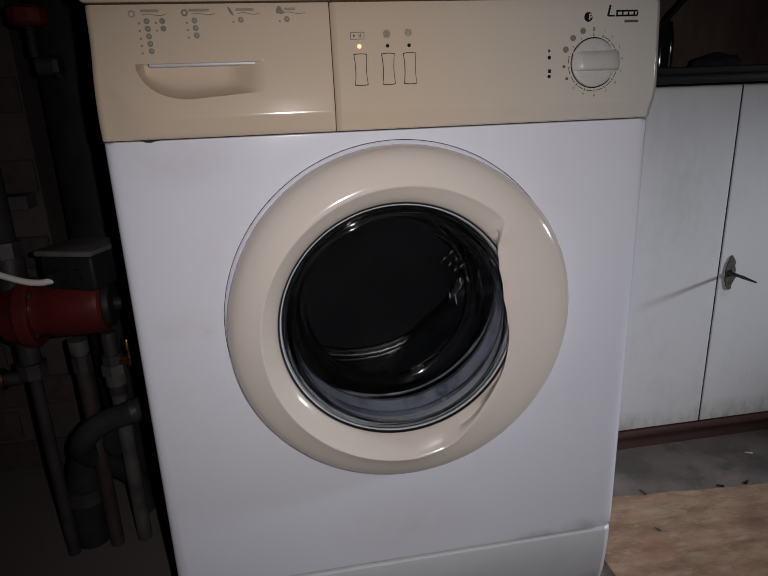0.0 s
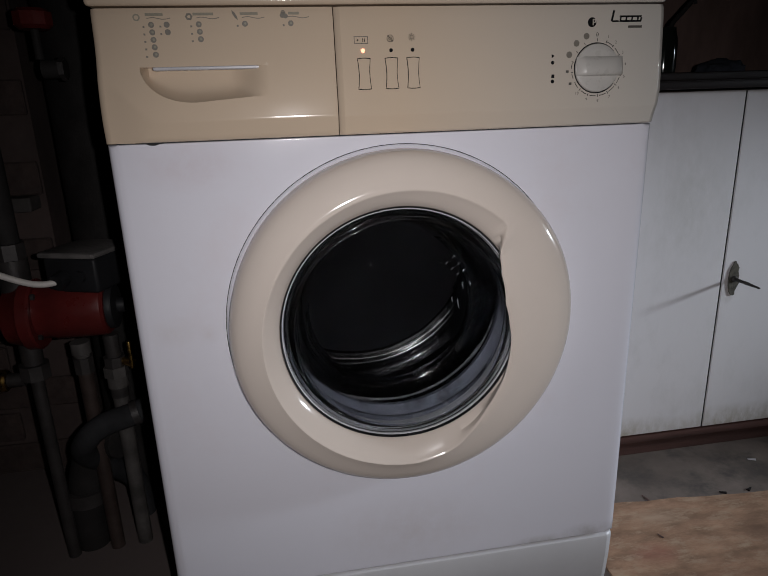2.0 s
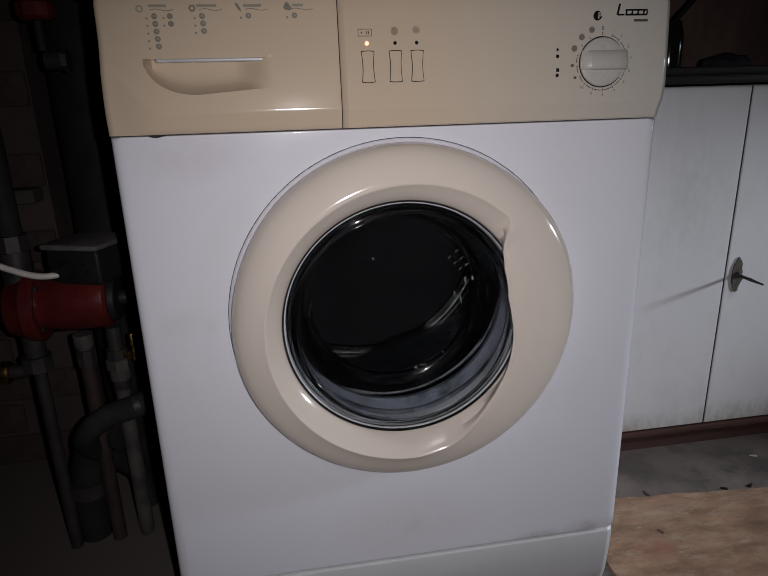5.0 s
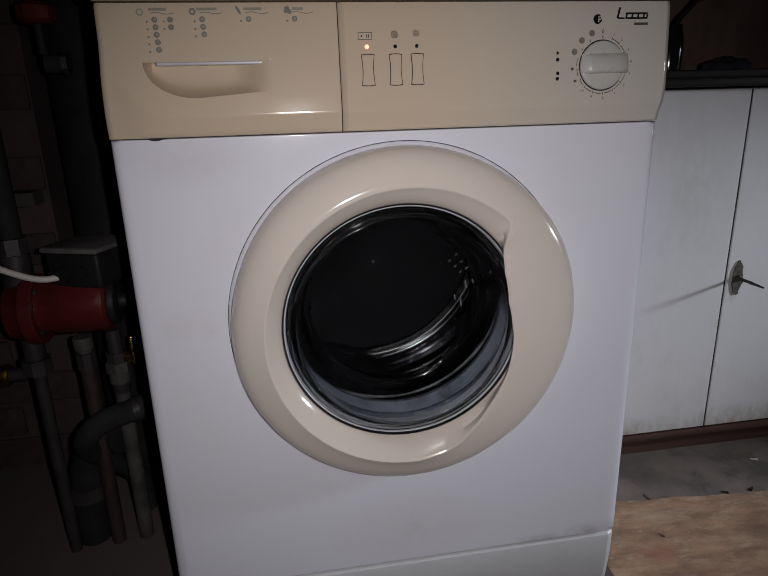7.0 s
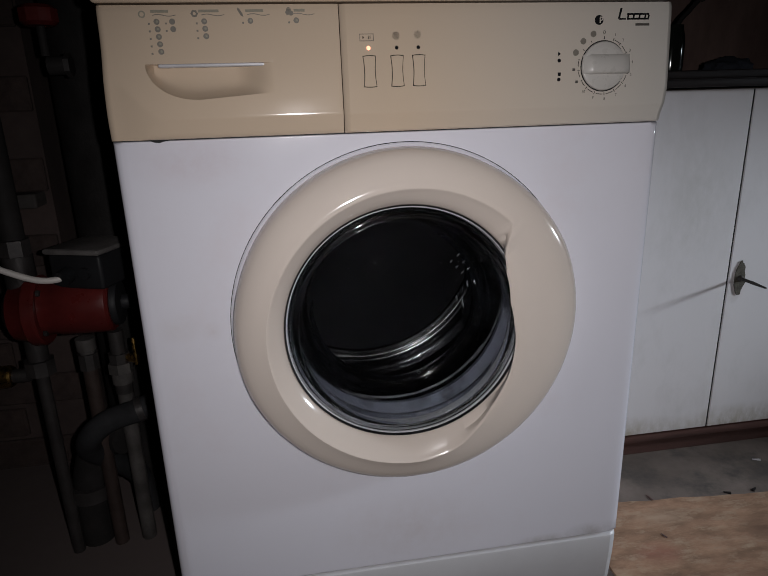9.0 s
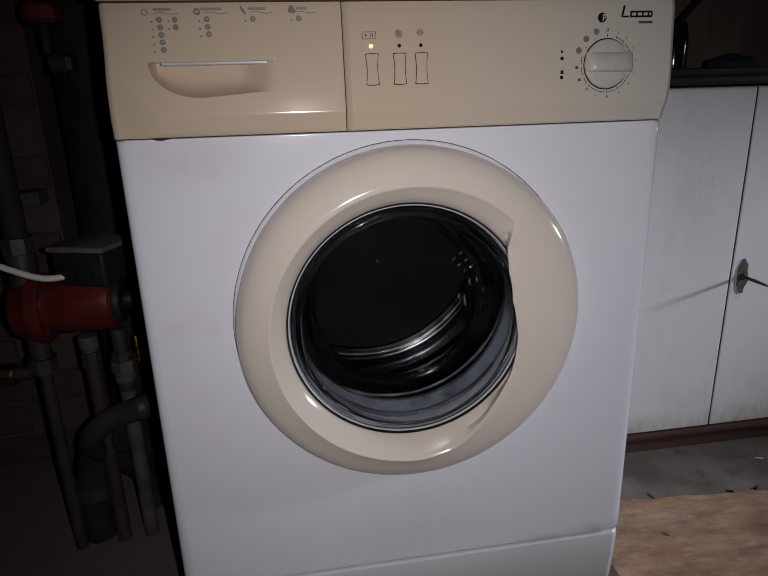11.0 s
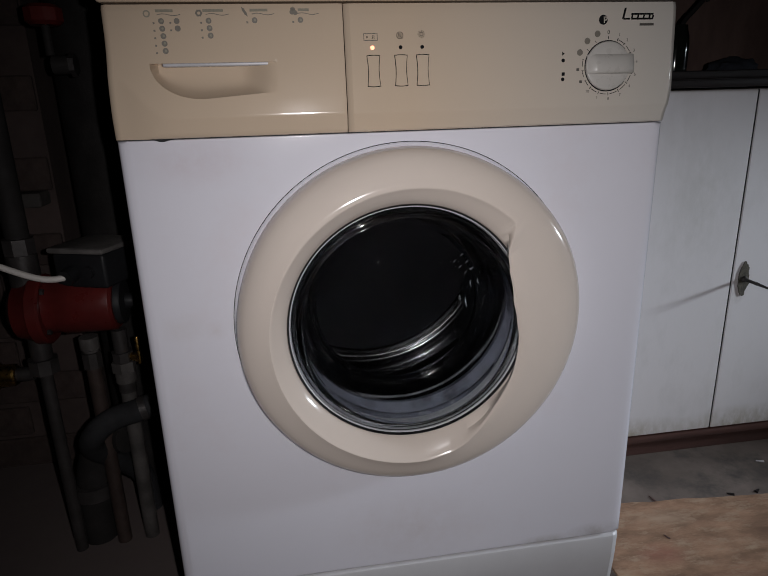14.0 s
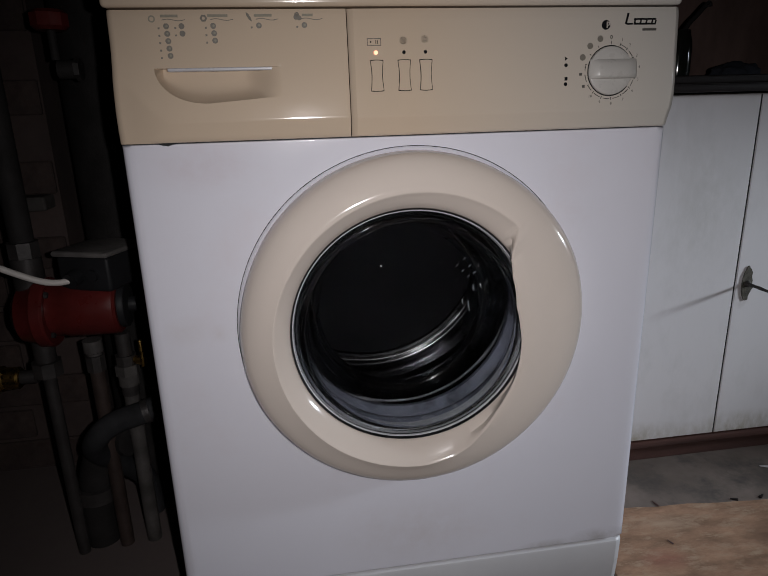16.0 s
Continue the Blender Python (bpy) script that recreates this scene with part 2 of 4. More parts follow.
# ---- mesh helpers ----
def link(name, bm, mat, parent=None, label="", smooth=35, bevels=True):
    me = bpy.data.meshes.new(name)
    bmesh.ops.recalc_face_normals(bm, faces=bm.faces)
    if smooth:
        for f in bm.faces:
            f.smooth = True
        for e in bm.edges:
            flat = bevels and len(e.link_faces) == 2 and max(f.calc_area() for f in e.link_faces) > 30 * min(f.calc_area() for f in e.link_faces)
            e.smooth = len(e.link_faces) == 2 and not flat and e.calc_face_angle(0) < radians(smooth)
    bm.to_mesh(me)
    bm.free()
    me.materials.append(mat)
    ob = new(name, me)
    ob.parent = parent
    if label:
        ob["label"] = label
    return ob


def part(name, bm, mat, parent, label="", smooth=35, bevels=True):
    """One mesh under a thing or under a part."""
    return link(name, bm, mat, parent, label, smooth, bevels)


def empty(name, m=None):
    ob = new(name)
    ob.empty_display_size = 0.1
    if m is not None:
        ob.matrix_basis = m
    return ob


def box(x0, x1, y0, y1, z0, z1, bevel=0.003, seg=2, bm=None):
    bm = bm or bmesh.new()
    r = bmesh.ops.create_cube(bm, size=1, matrix=Matrix.Translation(((x0 + x1) / 2, (y0 + y1) / 2, (z0 + z1) / 2))
                              @ Matrix.Diagonal((x1 - x0, y1 - y0, z1 - z0, 1)))
    if bevel:
        vs = set(r["verts"])
        bmesh.ops.bevel(bm, geom=[e for e in bm.edges if e.verts[0] in vs and e.verts[1] in vs], offset=bevel, segments=seg,
                        affect="EDGES", profile=0.5)
    return bm


def lathe(profile, n=72, axis="Y", at=(0, 0, 0), close=False, bm=None):
    """Turn a profile of (radius, along) about an axis through at."""
    bm = bm or bmesh.new()
    rings = []
    for r, a in profile:
        ring = []
        for k in range(n if r > 1e-6 else 1):
            c, s = math.cos(2 * math.pi * k / n) * r, math.sin(2 * math.pi * k / n) * r
            v = {"Y": (c, a, s), "X": (a, c, s), "Z": (c, s, a)}[axis]
            ring.append(bm.verts.new(Vector(v) + Vector(at)))
        rings.append(ring)
    pairs = list(zip(rings, rings[1:])) + ([(rings[-1], rings[0])] if close else [])
    for p, q in pairs:
        for k in range(n):
            j = (k + 1) % n
            vs = [p[k % len(p)], p[j % len(p)], q[j % len(q)], q[k % len(q)]]
            vs = [v for i, v in enumerate(vs) if v not in vs[:i]]
            if len(vs) > 2:
                bm.faces.new(vs)
    return bm


def rod(a, b, r, n=16, bm=None, r2=None):
    """A round bar from a to b."""
    bm = bm or bmesh.new()
    a, b = Vector(a), Vector(b)
    m = Matrix.Translation((a + b) / 2) @ (b - a).to_track_quat("Z", "Y").to_matrix().to_4x4()
    bmesh.ops.create_cone(bm, cap_ends=True, segments=n, radius1=r, radius2=r if r2 is None else r2, depth=(b - a).length, matrix=m)
    return bm


def tube(points, r, n=12, steps=8):
    """A bent tube along a smooth line through the points."""
    pts = [Vector(p) for p in points]
    line = []
    for i in range(len(pts) - 1):
        p0, p1, p2, p3 = pts[max(i - 1, 0)], pts[i], pts[i + 1], pts[min(i + 2, len(pts) - 1)]
        for k in range(steps):
            t = k / steps
            line.append(0.5 * (2 * p1 + (p2 - p0) * t + (2 * p0 - 5 * p1 + 4 * p2 - p3) * t * t + (3 * p1 - p0 - 3 * p2 + p3) * t ** 3))
    line.append(pts[-1])
    bm = bmesh.new()
    rings, up = [], Vector((0.3, 0.1, 1)).normalized()
    for i, p in enumerate(line):
        d = (line[min(i + 1, len(line) - 1)] - line[max(i - 1, 0)]).normalized()
        side = d.cross(up).normalized()
        top = side.cross(d)
        rings.append([bm.verts.new(p + r * (math.cos(2 * math.pi * k / n) * side + math.sin(2 * math.pi * k / n) * top)) for k in range(n)])
    for p, q in zip(rings, rings[1:]):
        for k in range(n):
            bm.faces.new((p[k], p[(k + 1) % n], q[(k + 1) % n], q[k]))
    bm.faces.new(rings[0])
    bm.faces.new(rings[-1][::-1])
    return bm


def solid_prism(outline, depth, m):
    """A flat outline in x and z, given depth along y, at the pose m."""
    bm = bmesh.new()
    front = [bm.verts.new(m @ Vector((x, 0, z))) for x, z in outline]
    back = [bm.verts.new(m @ Vector((x, depth, z))) for x, z in outline]
    bm.faces.new(front)
    bm.faces.new(back[::-1])
    k = len(outline)
    for i in range(k):
        bm.faces.new((front[i], back[i], back[(i + 1) % k], front[(i + 1) % k]))
    return bm


def loop_frame(outer, inner, depth, m):
    """A flat ring between two outlines of equal length."""
    bm = bmesh.new()
    rows = [[bm.verts.new(m @ Vector((x, d, z))) for x, z in line] for line, d in ((outer, 0), (inner, 0), (inner, depth), (outer, depth))]
    k = len(outer)
    for a, b in zip(rows, rows[1:] + rows[:1]):
        for i in range(k):
            bm.faces.new((a[i], a[(i + 1) % k], b[(i + 1) % k], b[i]))
    return bm


# ---- the room ----
def structure(name, bm, mat, label, smooth=0):
    return tagged(link(name, bm, mat, None, "", smooth), label, name.split("_")[0], kind="structure")


structure("floor", box(-1.6, 4.6, -2.3, 1.0, -0.1, 0, 0), LINO, "worn dark grey floor with grime and scuffs, shade painted in on the west")
structure("wall_north", box(-1.6, 4.6, 0.86, 1.0, 0, 2.5, 0), SOOT, "dark sooty plaster wall behind the appliances")
structure("wall_south", box(-1.6, 4.6, -2.3, -2.16, 0, 2.5, 0), PLASTER, "dull plaster wall behind the viewer")
structure("wall_west", box(-1.6, -1.46, -2.16, 0.86, 0, 2.5, 0), SOOT, "dark sooty plaster side wall")
structure("wall_east", box(4.46, 4.6, -2.16, 0.86, 0, 2.5, 0), PLASTER, "dull plaster wall near the bulb")
structure("ceiling", box(-1.6, 4.6, -2.3, 1.0, 2.5, 2.6, 0), PLASTER, "dull plaster ceiling")

# ---- the washing machine ----
machine = tagged(empty("washing_machine"), "white front-loading washing machine with yellowed cream panel and door ring, running",
                 "washing machine")
W, WB, CZ = 0.2975, 0.3026, 0.4955
Z0, Z1 = 0.143, 0.7116


def front_panel():
    """The enamelled front with its round opening, a pressed bead round the door and rounded edges."""
    bm = bmesh.new()
    angles = sorted({2 * math.pi * k / 128 for k in range(128)} | {math.atan2(z - CZ, x) % (2 * math.pi) for x in (-WB, WB) for z in (Z0, Z1)})
    inner = [(0.150, 0.03), (0.150, 0.004), (0.1515, 0.001), (0.153, 0.0), (0.192, 0.003), (0.1994, 0.004), (0.2002, 0.0), (0.2009, -0.0014), (0.2022, -0.0020),
             (0.2036, -0.0013), (0.2045, -0.0001), (0.2070, 0.0), (0.2100, 0.0), (0.2135, 0.0)]
    rings = []
    for r, y in inner:
        rings.append([bm.verts.new((r * math.cos(a), y, CZ + r * math.sin(a))) for a in angles])

    def edge(a, inset):
        c, s = math.cos(a), math.sin(a)
        k = min(((WB - inset) if c > 0 else (-WB + inset)) / c if abs(c) > 1e-9 else 9,
                ((Z1 - inset * 0.08 - CZ) if s > 0 else (Z0 + inset * 0.2 - CZ)) / s if abs(s) > 1e-9 else 9)
        return c * k, CZ + s * k

    for inset, y in ((0.020, 0.0), (0.0145, 0.0), (0.0085, 0.0004), (0.0048, 0.0016), (0.0020, 0.0038), (0.0004, 0.0072), (0.0, 0.011), (0.0, 0.03)):
        ring = []
        for a in angles:
            x, z = edge(a, inset)
            ring.append(bm.verts.new((x, y, z)))
        rings.append(ring)
    k = len(angles)
    for p, q in zip(rings, rings[1:]):
        for i in range(k):
            bm.faces.new((p[i], p[(i + 1) % k], q[(i + 1) % k], q[i]))
    return bm


part("front_panel", front_panel(), ENAMEL, machine, "white enamelled steel front with faint stains", 50, False)
for x0, x1 in ((-WB, -WB + 0.004), (WB - 0.004, WB)):
    part("side_panel", box(x0, x1, 0.0305, 0.55, 0.02, 0.838, 0.001, 1), ENAMEL, machine)
part("back_panel", box(-WB + 0.0045, WB - 0.0045, 0.545, 0.55, 0.03, 0.836, 0), ENAMEL, machine)
part("bottom_panel", box(-WB + 0.0045, WB - 0.0045, 0.031, 0.544, 0.03, 0.034, 0), ENAMEL, machine)
part("top_cover", box(-W - 0.004, W + 0.006, -0.004, 0.55, 0.8405, 0.866, 0.004, 3), PANEL, machine, "cream worktop lid")
for x in (-0.25, 0.25):
    for y in (0.06, 0.49):
        part("foot", lathe([(0, 0), (0.022, 0), (0.022, 0.008), (0.01, 0.01), (0.01, 0.034), (0, 0.034)], 20, "Z", (x, y, 0)), BLACK_RUBBER, machine)


def smooth_step(x):
    x = min(1, max(0, x))
    return x * x * (3 - 2 * x)


def extruded(profile, x0, x1, round_x=0.004, nx=1, taper=0.0):
    """A profile of (y, z) drawn along x, its ends rounded back a little."""
    bm = bmesh.new()
    cols = [(x0, 0.7), (x0 + round_x * 0.3, 0.3), (x0 + round_x, 0.0)] + [(x0 + (x1 - x0) * k / (nx + 1), 0.0) for k in range(1, nx + 1)] \
        + [(x1 - round_x, 0.0), (x1 - round_x * 0.3, 0.3), (x1, 0.7)]
    lines = [[bm.verts.new((x - (taper * smooth_step((0.752 - z) / 0.036) if x > x1 - 0.02 else 0), y + back * round_x, z)) for y, z in profile]
             for x, back in cols]
    for p, q in zip(lines, lines[1:]):
        for i in range(len(profile) - 1):
            bm.faces.new((p[i], q[i], q[i + 1], p[i + 1]))
    for line in (lines[0], lines[-1]):
        bm.faces.new(line)
    return bm


part("plinth", extruded([(0.03, 0.139), (0.004, 0.139), (0.001, 0.137), (0.0, 0.133), (0.0015, 0.10), (0.006, 0.06), (0.013, 0.035), (0.022, 0.022), (0.03, 0.02)],
                        -WB + 0.001, WB - 0.001, 0.010), PLINTH, machine, "greyish plastic kick plate")

# the control panel leans back and bulges over its lower edge
LEAN = [(0.002, 0.7125), (-0.004, 0.7127), (-0.0058, 0.7142), (-0.0074, 0.722), (-0.0090, 0.7282), (-0.0097, 0.7308), (-0.0100, 0.7320),
        (-0.0098, 0.7345), (-0.0089, 0.748), (-0.0076, 0.765), (-0.0053, 0.795), (-0.0029, 0.826), (-0.0018, 0.8345), (0.0, 0.8385), (0.006, 0.839)]


def surface(z):
    """How far forward the panel stands at a height."""
    return float(np.interp(z, [p[1] for p in LEAN], [p[0] for p in LEAN]))


SEAM_X = -0.0655
part("control_panel", extruded(LEAN + [(0.029, 0.839), (0.029, 0.7125)], SEAM_X + 0.0006, W + 0.0060, 0.006, taper=0.0045), PANEL, machine, "yellowed plastic control panel")
part("panel_gap", box(-W + 0.006, W - 0.006, 0.0065, 0.028, 0.7085, 0.7130, 0), SEAM, machine, "dark joint under the panel")


def scoop_low(x):
    """The lower edge of the grip: a quarter of an ellipse, then a gently rising line."""
    if x < -0.208:
        u = min(1, (-0.208 - x) / 0.0505)
        return 0.7502 + 0.0343 * (1 - math.sqrt(max(0, 1 - u ** 2.2)))
    return 0.7502 + 0.075 * (x + 0.208)


def drawer_front():
    """The detergent drawer's front with its finger scoop, open to a straight lip above."""
    bm = bmesh.new()
    x0, x1, top = -W, SEAM_X - 0.0006, 0.7845
    xs = [x0, x0 + 0.0015, x0 + 0.005] + [x0 + 0.005 + (x1 - 0.003 - x0 - 0.005) * k / 150 for k in range(1, 151)] + [x1 - 0.001, x1]
    below = [0.7125, 0.7127, 0.7142, 0.719, 0.722, 0.7255, 0.7282, 0.7308, 0.7320, 0.7345]
    above = list(np.linspace(0.788, 0.8345, 16)) + [0.8385, 0.839]
    grid = []
    for k, x in enumerate(xs):
        col = []
        low = min(scoop_low(x), top - 0.004)
        zs = below + list(np.linspace(0.737, low, 12)) + [low + (top - 0.0003 - low) * (j / 34) ** 1.3 for j in range(1, 35)] + [top] + above
        fade = min(1, max(0, (-0.134 - x) / 0.040)) * min(1, max(0, (x + 0.2585) / 0.005))
        fade = fade * fade * (3 - 2 * fade)
        back = {0: 0.004, 1: 0.0015, len(xs) - 1: 0.0005, len(xs) - 2: 0.0001}.get(k, 0)
        # the front's cushion has a rounded lower corner on the west side
        corner = 0.732 + 0.040 * smooth_step((-0.235 - x) / 0.058) ** 1.6
        for z in zs:
            y = surface(z) + back
            if z < corner and corner > 0.7325:
                y = max(surface(z), surface(corner) + 0.10 * (corner - z)) + back
            if low < z < top:
                s = (z - low) / (top - low)
                y += 0.021 * fade * (1 - (1 - s) ** 4.5)
            wide = 0.0045 * smooth_step((0.815 - z) / 0.09) * min(1, max(0, (-0.26 - x) / 0.0375))
            col.append(bm.verts.new((x - wide, y, z)))
        col.append(bm.verts.new((x, 0.029, 0.839)))
        grid.append(col)
    for p, q in zip(grid, grid[1:]):
        for i in range(len(p) - 1):
            bm.faces.new((p[i], q[i], q[i + 1], p[i + 1]))
    return bm


part("drawer", drawer_front(), PANEL, machine, "yellowed detergent drawer with a scooped grip", 40)
part("drawer_lip", box(-0.2465, -0.142, surface(0.784) + 0.003, surface(0.784) + 0.018, 0.7815, 0.7846, 0.0008, 1), LEDGE, machine, "white lip of the drawer")

part("chipped_edge", solid_prism([(-0.010, 0.0006), (-0.006, -0.0002), (-0.002, -0.0018), (0.003, -0.0022), (0.007, -0.0010), (0.012, -0.0002), (0.012, 0.0010), (-0.010, 0.0010)],
                                 0.006, pose(-0.2580, -0.0008, 0.7116)), SEAM, machine, "dark chip in the joint", 0)

# ---- printing, buttons and lamps on the panel ----
def on_panel(x, z, lift=0.0):
    """The pose of something that lies on the leaning panel."""
    dz = 0.004
    tilt = math.degrees(math.atan2(surface(z + dz) - surface(z - dz), 2 * dz))
    return pose(x, surface(z) - lift, z, -tilt, 0, 0)


def disc_outline(r, n=20, x=0.0, z=0.0):
    return [(x + r * math.cos(2 * math.pi * k / n), z + r * math.sin(2 * math.pi * k / n)) for k in range(n)]


def rect_outline(w, h, x=0.0, z=0.0, shear=0.0):
    return [(x - w / 2 - shear, z - h / 2), (x + w / 2 - shear, z - h / 2), (x + w / 2 + shear, z + h / 2), (x - w / 2 + shear, z + h / 2)]


def mark(name, outline, x, z, mat, label="", lift=0.00012, parent=machine):
    return part(name, solid_prism(outline, 0.0006, on_panel(x, z, lift)), mat, parent, label, 0)


def arc_outline(r0, r1, a0, a1, n=24):
    """A curved bar between two radii; angles clockwise from the top in degrees."""
    pts = [(r1 * math.sin(radians(a0 + (a1 - a0) * k / n)), r1 * math.cos(radians(a0 + (a1 - a0) * k / n))) for k in range(n + 1)]
    return pts + [(r0 * math.sin(radians(a1 - (a1 - a0) * k / n)), r0 * math.cos(radians(a1 - (a1 - a0) * k / n))) for k in range(n + 1)]


def writing(text, size, x, z, mat, name="numeral"):
    cu = bpy.data.curves.new("text", "FONT")
    cu.body, cu.size, cu.align_x, cu.align_y, cu.extrude, cu.resolution_u = text, size, "CENTER", "CENTER", 0.0001, 2
    tmp = new("text", cu)
    me = bpy.data.meshes.new_from_object(tmp.evaluated_get(bpy.context.evaluated_depsgraph_get()))
    bpy.data.objects.remove(tmp)
    me.transform(on_panel(x, z, 0.00014) @ pose(0, 0, 0, 90, 0, 0))
    me.materials.clear()
    me.materials.append(mat)
    ob = new(name, me)
    ob.parent = machine
    return ob


def button_outline(w, h, waist, n=8):
    """A tall button drawn in at its waist, its ends bowed."""
    pts = []
    for k in range(n + 1):
        t = k / n
        pts.append((w / 2 - waist * math.sin(math.pi * t), -h / 2 + h * t))
    for k in range(1, n):
        t = k / n
        pts.append((w / 2 - w * t, h / 2 + 0.0006 * math.sin(math.pi * t)))
    for k in range(n + 1):
        t = k / n
        pts.append((-w / 2 + waist * math.sin(math.pi * t), h / 2 - h * t))
    for k in range(1, n):
        t = k / n
        pts.append((-w / 2 + w * t, -h / 2 - 0.0006 * math.sin(math.pi * t)))
    return pts


for i, (x, led_x) in enumerate(((-0.0365, -0.0370), (-0.0075, -0.0075), (0.0155, 0.0153))):
    z = 0.7733
    part("button_gap", loop_frame(button_outline(0.0142, 0.0306, 0.0012), button_outline(0.0128, 0.0292, 0.0012), 0.0012, on_panel(x, z, 0.0003)),
         INK, machine, "dark gap round the button", 0)
    part("button", solid_prism(button_outline(0.0126, 0.029, 0.0012), 0.004, on_panel(x, z, 0.0009)), PANEL, machine, "yellowed push button", 30)
    if i == 0:
        part("indicator_lamp", lathe([(0, -0.0012), (0.0012, -0.001), (0.0021, -0.0002), (0.0022, 0.001), (0, 0.001)], 16, "Y",
                                           (led_x, surface(0.796), 0.796)), LED_ON, machine, "lit orange-white indicator lamp")
    else:
        part("indicator_lamp", lathe([(0, -0.0008), (0.0012, -0.0007), (0.0019, -0.0002), (0.0019, 0.001), (0, 0.001)], 16, "Y",
                                     (led_x, surface(0.796), 0.796)), INK, machine, "unlit dark indicator lamp")
    # signs above the lamps
    if i == 0:
        m = on_panel(led_x - 0.0015, 0.8063, 0.00014)
        part("pause_sign", loop_frame(rect_outline(0.0145, 0.0072), rect_outline(0.0133, 0.0060), 0.0005, m), GREY_INK, machine, "", 0)
        for dx in (0.0018, 0.0036):
            mark("pause_bar", rect_outline(0.0007, 0.0034, dx), led_x - 0.0015, 0.8063, INK)
        mark("play_sign", [(-0.0042, -0.0013), (-0.0024, 0), (-0.0042, 0.0013)], led_x - 0.0015, 0.8063, INK)
    elif i == 1:
        m = on_panel(led_x - 0.0005, 0.8075, 0.00014)
        part("rinse_sign", loop_frame(disc_outline(0.0036, 24), disc_outline(0.0030, 24), 0.0005, m), INK, machine, "", 0)
        part("rinse_sign_core", loop_frame(disc_outline(0.0018, 16), disc_outline(0.0012, 16), 0.0005, m), INK, machine, "", 0)
        mark("rinse_stroke", rect_outline(0.0007, 0.0062, 0, 0, -0.0024), led_x - 0.0005, 0.8075, INK, lift=0.0002)
    else:
        m = on_panel(led_x - 0.0005, 0.8085, 0.00014)
        part("sun_sign", loop_frame(disc_outline(0.0020, 20), disc_outline(0.0014, 20), 0.0005, m), INK, machine, "", 0)
        for k in range(8):
            a = k * math.pi / 4
            c, s = math.cos(a), math.sin(a)
            mark("sun_ray", [(c * 0.0024 - s * 0.00035, s * 0.0024 + c * 0.00035), (c * 0.0024 + s * 0.00035, s * 0.0024 - c * 0.00035),
                             (c * 0.0040 + s * 0.00035, s * 0.0040 - c * 0.00035), (c * 0.0040 - s * 0.00035, s * 0.0040 + c * 0.00035)],
                 led_x - 0.0005, 0.8085, INK)

# programme lists over the drawer: round signs, small bars for numerals, wavy rules and captions
for cx, n, dx2 in ((-0.2425, 5, 0.0145), (-0.1978, 3, 0), (-0.1535, 1, 0), (-0.1085, 1, 0)):
    for k in range(n):
        mark("programme_sign", disc_outline(0.0028, 16), cx + k * 0.0003, 0.8232 - k * 0.0068, PALE_INK)
        mark("programme_sign_core", disc_outline(0.0012, 10, 0.0004, 0.0002), cx + k * 0.0003, 0.8232 - k * 0.0068, GREEN_INK, lift=0.0002)
        mark("programme_bar", rect_outline(0.0018, 0.0018), cx - 0.0072, 0.8214 - k * 0.0068, PALE_INK)
    if dx2:
        for k in range(2):
            mark("programme_sign", disc_outline(0.0028, 16), cx + dx2 + k * 0.0003, 0.8232 - k * 0.0068, PALE_INK)
            mark("programme_bar", rect_outline(0.0018, 0.0016), cx + dx2 - 0.006, 0.8216 - k * 0.0068, PALE_INK)
for cx, w in ((-0.243, 0.0165), (-0.197, 0.0195), (-0.153, 0.0175), (-0.109, 0.0110)):
    mark("caption_bar", rect_outline(w, 0.0026), cx + 0.004, 0.8326, GREEN_INK)
    wave = [(-0.003 + 0.022 * k / 20, 0.0008 * math.sin(k * 0.33)) for k in range(21)]
    mark("wavy_rule", wave + [(x, z - 0.0007) for x, z in reversed(wave)], cx, 0.8293, PALE_INK)
part("cotton_sign", loop_frame(disc_outline(0.0034, 14), disc_outline(0.0020, 14), 0.0005, on_panel(-0.2555, 0.8300, 0.00014)), GREEN_INK, machine, "", 0)
part("shirt_sign", loop_frame(disc_outline(0.0036, 6), disc_outline(0.0016, 6), 0.0005, on_panel(-0.2065, 0.8303, 0.00014)), PALE_INK, machine, "", 0)
mark("feather_sign", [(0.0026, -0.0046), (0.0018, -0.001), (-0.0006, 0.003), (-0.003, 0.0046), (-0.0026, 0.0014), (-0.0002, -0.0026)], -0.1625, 0.8312, PALE_INK)
for dx, dz in ((0, 0.0016), (0.0022, -0.0016), (-0.001, -0.001)):
    mark("wool_sign", disc_outline(0.0024, 14), -0.1155 + dx, 0.8316 + dz, PALE_INK)

# the dial with its scale
DX, DZ = 0.2225, 0.7733
mark("dial_gap", arc_outline(0.0255, 0.0267, 128, 410, 60), DX, DZ, INK)
mark("dial_gap", arc_outline(0.0256, 0.0262, 104, 124, 12), DX, DZ, GREY_INK)
dial = empty("dial")
dial.parent = machine
dial.matrix_basis = on_panel(DX, DZ, 0.0)
dial["label"] = "cream rotary programme knob with a raised grip"
part("knob_base", lathe([(0.0254, 0.001), (0.0254, -0.0015), (0.0250, -0.0025), (0.0238, -0.0031), (0.018, -0.0033), (0, -0.0033)], 48), KNOB, dial)


